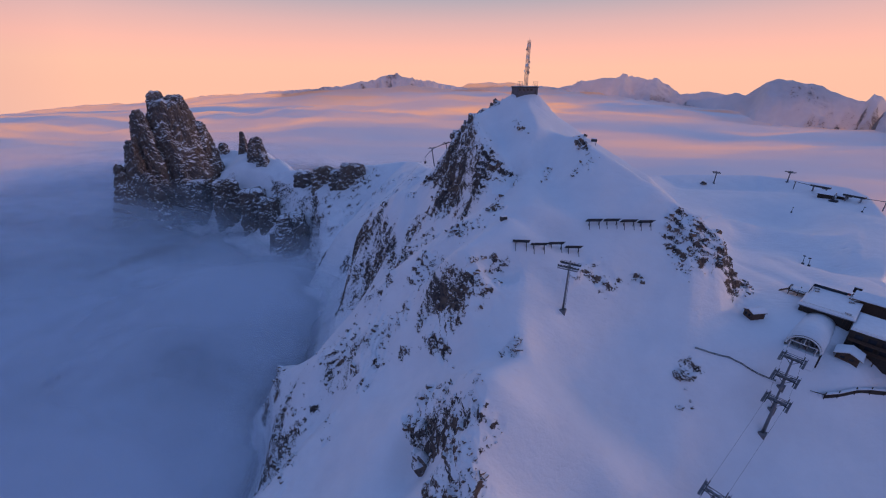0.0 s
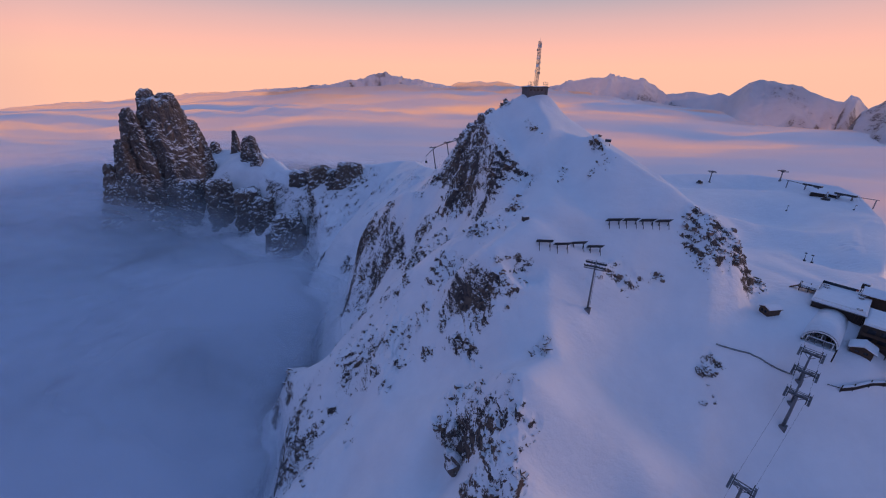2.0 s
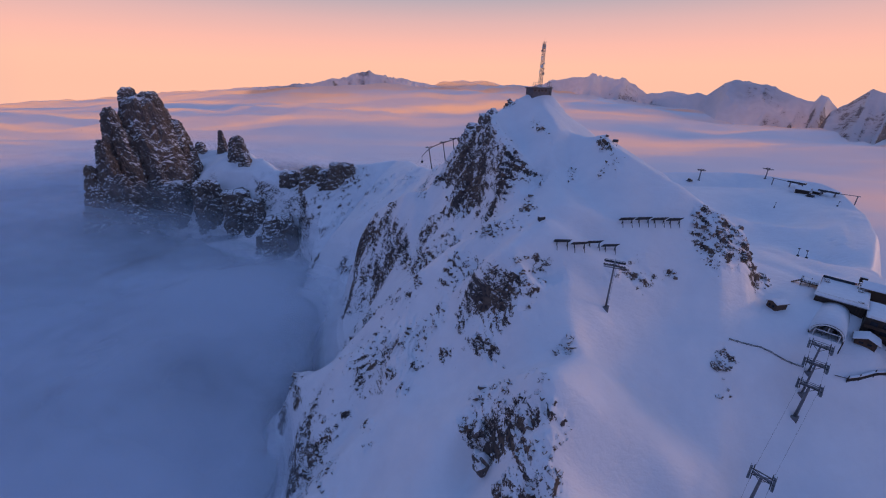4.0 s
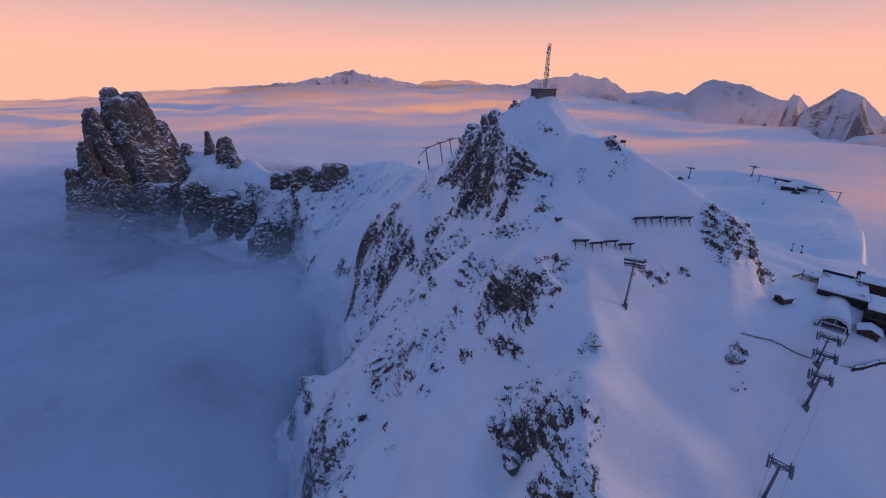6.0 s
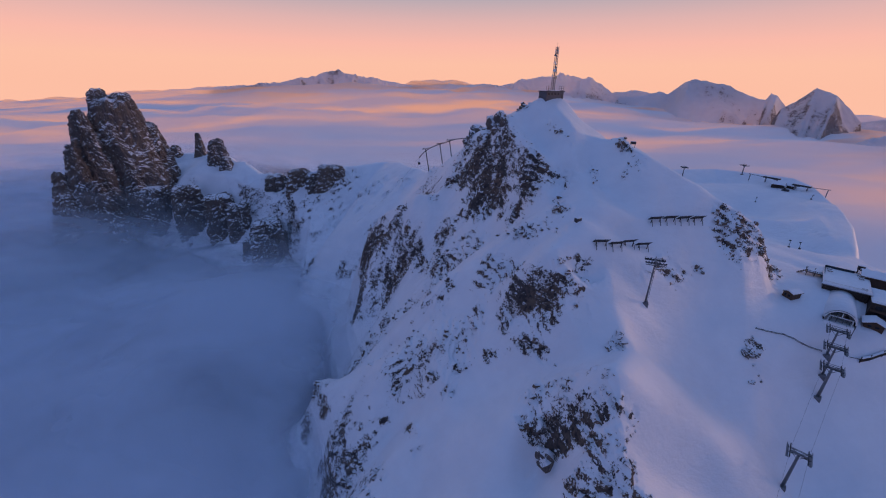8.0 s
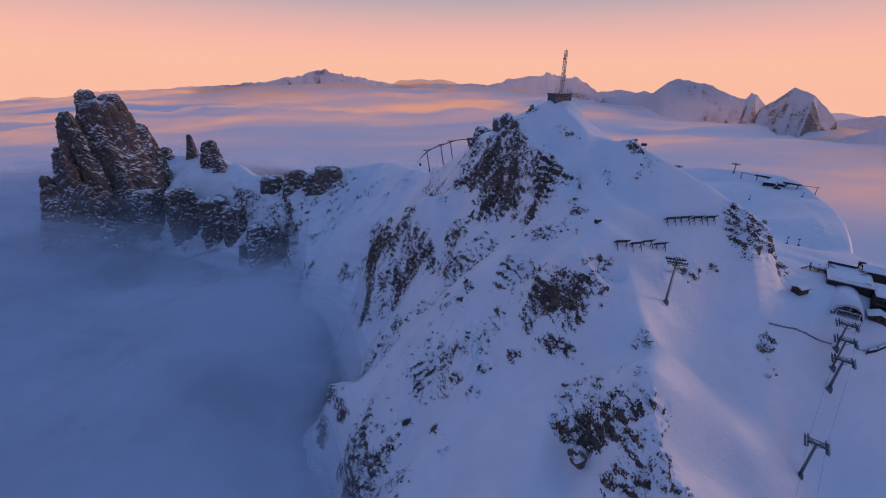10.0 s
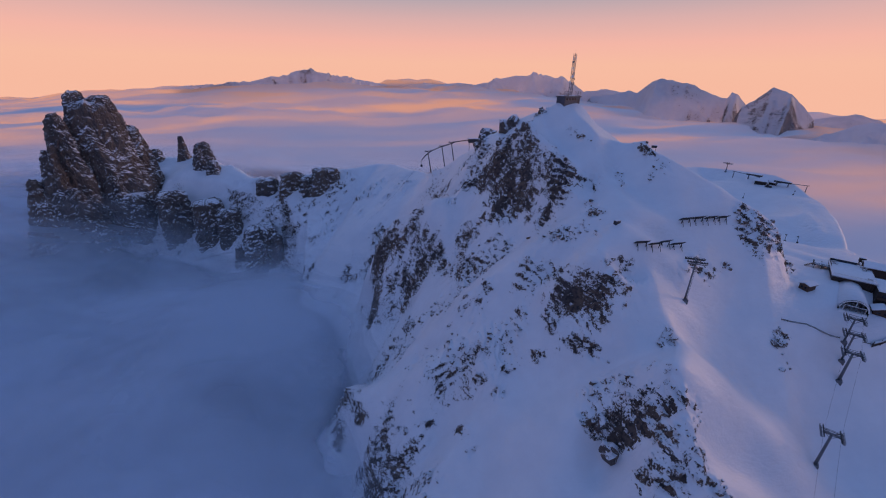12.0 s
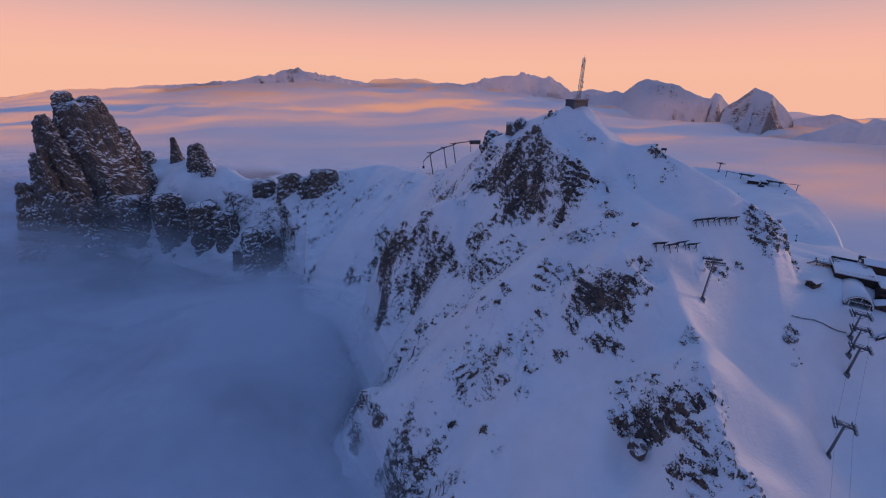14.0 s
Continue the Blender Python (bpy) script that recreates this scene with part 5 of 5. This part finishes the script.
def rock_mesh(name, seed, chips, spread_out, tall, dip, mat=CRAG, detail=3, slab=1.0):
    """Angular blocks grown into one body: the outermost faces of convex chips, seen from its heart."""
    rnd = random.Random(seed)
    bm = bmesh.new()
    bmesh.ops.create_icosphere(bm, subdivisions=detail, radius=1)
    dirs = np.array([v.co[:] for v in bm.verts])
    reach = np.full(len(dirs), 0.12)
    for _ in range(chips):
        q, r = rnd.uniform(0, 6.3), spread_out * math.sqrt(rnd.random())
        heart = np.array((r * math.cos(q), r * math.sin(q), tall * (1 - r) * rnd.uniform(-0.1, 0.75)))
        turn = np.array((Euler((rnd.uniform(-0.2, 0.2), dip + rnd.uniform(-0.2, 0.2), rnd.uniform(-0.4, 0.4))).to_matrix()))
        size = np.array((rnd.uniform(0.35, 0.7) / slab ** 0.5, rnd.uniform(0.25, 0.5) / slab ** 0.3, rnd.uniform(0.3, 0.55) * tall * slab))
        near, far_side = np.zeros(len(dirs)), np.full(len(dirs), 9.0)
        for k in range(11):
            if k < 6:
                nrm = np.eye(3)[k // 2] * (1 if k % 2 else -1)
                lim = size[k // 2]
            else:
                nrm = np.array((rnd.uniform(-1, 1), rnd.uniform(-1, 1), rnd.uniform(-0.6, 1)))
                nrm = nrm / np.linalg.norm(nrm)
                lim = rnd.uniform(0.55, 0.9) * float(np.linalg.norm(size * nrm))
            nrm = turn @ nrm
            slope, room = dirs @ nrm, lim + float(nrm @ heart)
            with np.errstate(divide="ignore", invalid="ignore"):
                t = room / slope
            far_side = np.where(slope > 1e-6, np.minimum(far_side, t), far_side)
            near = np.where(slope < -1e-6, np.maximum(near, t), near)
        reach = np.where((near < far_side) & (far_side < 8.9), np.maximum(reach, far_side), reach)
    for v, d, r in zip(bm.verts, dirs, reach):
        v.co = Vector(d * r)
    me = bpy.data.meshes.new(name)
    bm.to_mesh(me)
    bm.free()
    me.materials.append(mat)
    return me


def scatter(zones, inner, outer, count, sizes, rnd):
    """Spots in or round the rocky patches: x, y and a size."""
    out = []
    for cx, cy, a, b, turn, s in zones:
        c, n = math.cos(radians(turn)), math.sin(radians(turn))
        unit = sizes(a, b)
        for _ in range(count(a, b, unit, s)):
            q, r = rnd.uniform(0, 2 * math.pi), rnd.uniform(inner ** 2, outer ** 2) ** 0.5
            u, v = a * r * math.cos(q), (b + 0.5) * r * math.sin(q)
            out.append((cx + u * c - v * n, cy + u * n + v * c, unit * rnd.uniform(0.55, 1.25)))
    return out


def stand(spots, meshes, name, label, category, group, sink, lean, rnd, stretch=(1.0, 1.0, 1.0)):
    """Puts rocks on the ground, leaning with the slope."""
    px, py = np.array([p[0] for p in spots]), np.array([p[1] for p in spots])
    z, _ = height(px, py)
    zx, _ = height(px + 2, py)
    zy, _ = height(px, py + 2)
    for (x, y, r), h, hx, hy in zip(spots, z, zx, zy):
        if h < -95:
            continue
        up = Vector((-(hx - h) / 2 * lean, -(hy - h) / 2 * lean, 1)).normalized()
        turn = up.to_track_quat("Z", "Y").to_matrix().to_4x4() @ Matrix.Rotation(rnd.uniform(-0.6, 0.6), 4, "Z")
        ob = tagged(new(name, meshes[rnd.randrange(len(meshes))]), label, category, group)
        ob.matrix_world = Matrix.Translation((x, y, h - sink * r)) @ turn @ Matrix.Diagonal((r * stretch[0] * rnd.uniform(0.8, 1.3), r * stretch[1] * rnd.uniform(0.8, 1.2), r * stretch[2] * rnd.uniform(0.7, 1.3), 1))


rnd = random.Random(11)
LOW = [rock_mesh("rock_outcrop", 20 + k, 11, 0.75, 0.8, (0.45, -0.4)[k % 2], slab=0.5) for k in range(8)]
stand(scatter(NEAR, 0, 0.95, lambda a, b, u, s: min(4, max(1, int(0.25 * s * a * b / (u * u)))), lambda a, b: min(1.9, max(0.8, 0.33 * b)), rnd),
      LOW, "rock_outcrop", "dark broken rock outcrop with snow on its ledges", "rock outcrop", "rock outcrops on the slopes", 0.25, 0.9, rnd)
stand([(109, 101, 2.0), (111.5, 100.4, 2.3), (114, 100.8, 1.9), (112.5, 102.2, 1.6), (108, 92, 1.5), (36.2, 89.2, 2.0), (38.0, 90.4, 2.2), (40.2, 92.2, 1.7), (41.2, 93.4, 1.2)], LOW, "rock_outcrop", "low dark rock outcrop half buried in the piste", "rock outcrop", "rock outcrops on the slopes", 0.1, 0.8, rnd)
KNOBS = [rock_mesh("rock_pinnacle", 60 + k, 12, 0.5, 1.5, 0.15) for k in range(3)]
stand([(14, 343, 10.0), (8, 340, 7.5), (20, 308, 9.5), (26, 304, 7.0), (6, 332, 6.0), (3, 336, 5.0), (17, 243, 4.6), (13, 250, 4.2), (4, 262, 4.0)], KNOBS, "rock_pinnacle", "rounded dark rock pinnacle capped with snow on the cliff top", "rock pinnacle", "pinnacles on the cliff top", 0.25, 0.2, rnd)
stand([(7.0, 66.5, 4.6), (4.6, 74.5, 3.6)], KNOBS, "rock_block", "large brown rock block at the foot of the spur", "rock block", "blocks at the foot of the spur", 0.2, 0.2, rnd)
STONES = [rock_mesh("boulder", 90 + k, 1, 0.0, 1.0, 0.3) for k in range(6)]
stand(scatter(NEAR, 0.8, 1.9, lambda a, b, u, s: int(2 + min(6, a * b / 26)), lambda a, b: rnd.choice((0.4, 0.5, 0.6, 0.8, 1.1)), rnd),
      STONES, "boulder", "dark angular boulder poking out of the snow slope", "boulder", "boulders on the slopes", 0.1, 0.6, rnd, (1.3, 0.9, 0.9))


def broken_beds(tries, seed):
    """Thousands of small angular blocks that stick out of the snow wherever the ground is rocky, along the dip of the beds."""
    g = np.random.default_rng(seed)
    x, y = g.uniform(-160, 165, tries), g.uniform(35, 300, tries)
    z, zone = height(x, y)
    keep = (g.random(tries) < np.clip((zone - 0.3) * 0.35, 0, 1)) & (z > -60)
    x, y, z = x[keep], y[keep], z[keep]
    n = len(x)
    size = 0.3 + 1.1 * g.random(n) ** 3
    box = np.array([(i, j, k) for k in (-1, 1) for j in (-1, 1) for i in (-1, 1)], float) * (1.35, 0.75, 0.62)
    v = (box[None] + g.uniform(-0.32, 0.32, (n, 8, 3))) * size[:, None, None]
    dip, yaw = 0.5 + g.normal(0, 0.22, n), 0.5 + g.normal(0, 0.4, n)
    c, s = np.cos(dip)[:, None], np.sin(dip)[:, None]
    v[..., 0], v[..., 2] = v[..., 0] * c + v[..., 2] * s, v[..., 2] * c - v[..., 0] * s
    c, s = np.cos(yaw)[:, None], np.sin(yaw)[:, None]
    v[..., 0], v[..., 1] = v[..., 0] * c - v[..., 1] * s, v[..., 0] * s + v[..., 1] * c
    v += np.stack((x, y, z - 0.05 * size), 1)[:, None]
    sides = np.array(((0, 2, 3, 1), (4, 5, 7, 6), (0, 1, 5, 4), (1, 3, 7, 5), (3, 2, 6, 7), (2, 0, 4, 6)))
    quads = (sides[None] + 8 * np.arange(n)[:, None, None]).reshape(-1, 4)
    me = bpy.data.meshes.new("broken_rock")
    me.from_pydata(v.reshape(-1, 3).tolist(), [], quads.tolist())
    me.materials.append(CRAG)
    return tagged(new("broken_rock", me), "dark broken rock beds poking through wind-blown snow", "rocks", kind="stuff")


broken_beds(70000, 4)


def rock_column(bm, x, y, top, foot, rx, ry, ratio, turn=0.0, seed=0):
    """A standing body of rock: bedded walls with ledges, ribs and a broken crown."""
    tall = top - foot
    nz, na = max(10, int(tall / 2.3)), max(28, min(170, int(rx * 3.6)))
    f, a = np.meshgrid(np.linspace(0, 1, nz), np.linspace(0, 2 * math.pi, na, endpoint=False), indexing="ij")
    a = a + (np.arange(nz) % 2)[:, None] * math.pi / na
    z = foot + tall * f
    wide = 1 + (ratio - 1) * f ** 1.2
    wide = wide * np.sqrt(np.clip(1 - np.clip((f - 0.93) / 0.07, 0, 1) ** 2 * 0.6, 0, 1))
    size = min(rx, ry)
    boxy = (np.abs(np.cos(a)) ** 5 + np.abs(np.sin(a)) ** 5) ** -0.2
    wx, wy = x + rx * np.cos(a), y + ry * np.sin(a)
    shift = 31.7 * seed
    lump = fractal(wx + 0.35 * z + shift, wy - 0.3 * z, size * 0.9, 4, 51)
    rib = fractal(wx + 0.1 * z + shift, wy - 0.08 * z, size * 0.42, 3, 52, True)
    chip = np.zeros(z.shape)
    for spread_out, share in ((13.0, 0.8), (6.0, 0.6), (3.0, 0.35)):
        flat = [noise.noise(Vector((p, q, h)) / spread_out) for p, q, h in zip(((wx + shift) * wide).ravel(), (wy * wide).ravel(), z.ravel() * 0.9)]
        chip = chip + share * (0.5 - 2.2 * np.abs(np.array(flat).reshape(z.shape)))
    bed = z / 5.0 + 1.6 * fractal(wx + shift, wy + 0.5 * z, 26, 3, 54) + 0.05 * (wx - x)
    shelf = step(0.25, 1.0, bed - np.floor(bed))
    r = wide * boxy * (1 + 0.24 * lump + 0.07 * rib) + (2.2 * chip - 0.6 * shelf) / size * np.clip(0.35 + size / 30, 0.4, 1)
    g = np.random.default_rng(seed + 5)
    r = np.maximum(r + g.uniform(-0.45, 0.45, r.shape) / size, 0.06)
    a, z = a + g.uniform(-0.35, 0.35, a.shape) * 6.28 / na, z + np.where(f < 0.97, g.uniform(-0.7, 0.7, z.shape), 0)
    z = z + 4 * f * (1 - f) * 0.35 * size * fractal(wx + 0.6 * z + shift, wy - 0.5 * z, size * 0.8, 3, 58)
    z = z + np.where(f > 0.8, 1, f) * (0.22 * size * fractal(wx, wy, size * 0.7, 3, 55 + seed) - 0.2 * (1 - shelf))
    c, s = math.cos(radians(turn)), math.sin(radians(turn))
    lx, ly = rx * r * np.cos(a), ry * r * np.sin(a)
    X, Y = x + c * lx - s * ly, y + s * lx + c * ly
    rows = [[bm.verts.new((X[i, j], Y[i, j], z[i, j])) for j in range(na)] for i in range(nz)]
    for i in range(nz - 1):
        for j in range(na):
            k = (j + 1) % na
            p, q, t, u = rows[i][j], rows[i][k], rows[i + 1][k], rows[i + 1][j]
            for corners in (((p, q, u), (q, t, u)) if i % 2 == 0 else ((p, q, t), (p, t, u))):
                bm.faces.new(corners)
    tip = bm.verts.new((x, y, float(z[-1].mean()) + 0.06 * size))
    for j in range(na):
        bm.faces.new((rows[-1][j], rows[-1][(j + 1) % na], tip))


def standing_rock(name, column, label, category, group=""):
    bm = bmesh.new()
    rock_column(bm, *column, seed=int(abs(column[0])) % 17)
    return tagged(part(name, bm, FAR_CRAG, None), label, category, group)


tower = thing("rock_tower", pose(-540, 640, 0), "massive dark rock tower dusted with snow, its foot in mist", "rock tower")
for k, (x, y, *shape) in enumerate((
        (-540, 652, 170, -5, 60, 46, .40, 20), (-554, 649, 182, 110, 19, 16, .5, 30), (-526, 658, 176, 100, 24, 20, .5, 10), (-564, 612, 152, -40, 38, 30, .2, 20),
        (-512, 680, 130, 10, 36, 28, .35), (-590, 572, 66, -60, 30, 22, .2), (-566, 582, 106, -40, 26, 20, .2), (-545, 575, 52, -60, 28, 20, .25), (-515, 618, 62, -40, 24, 20, .25))):
    bm = bmesh.new()
    rock_column(bm, x + 540, y - 640, *shape, seed=k + 2)
    part("pillar", bm, FAR_CRAG, tower)
CRAG_WORDS = "dark steep rock crag with snow on its ledges above the mist"
for spot in ((-520, 758, 80, 5, 20, 15, .3, 20), (-412, 699, 100, -5, 30, 22, .3, 15), (-391, 680, 72, 5, 18, 14, .4), (-494, 622, 32, -85, 24, 18, .75, 10), (-441, 624, 34, -85, 27, 20, .7, 30),
             (-388, 620, 20, -100, 32, 22, .65, 20), (-350, 602, 8, -90, 24, 17, .6, 15), (-290, 560, -6, -100, 30, 20, .65, 25), (-324, 569, -42, -100, 17, 12, .6), (-265, 550, -17, -85, 12, 10, .5),
             (-477, 632, -22, -80, 28, 18, .5), (-291, 630, 52, -20, 24, 15, .6, 10), (-245, 615, 64, -5, 29, 16, .5, 20), (-188, 597, 74, 10, 30, 15, .5, 10), (-216, 600, 62, 0, 22, 14, .5, 40)):
    standing_rock("rock_crag", spot, CRAG_WORDS, "crag", "crags on the far ridge")
standing_rock("rock_needle", (-467, 748, 105, 45, 12, 9, .25), "slender dark rock needle on the snowy ridge", "rock needle")
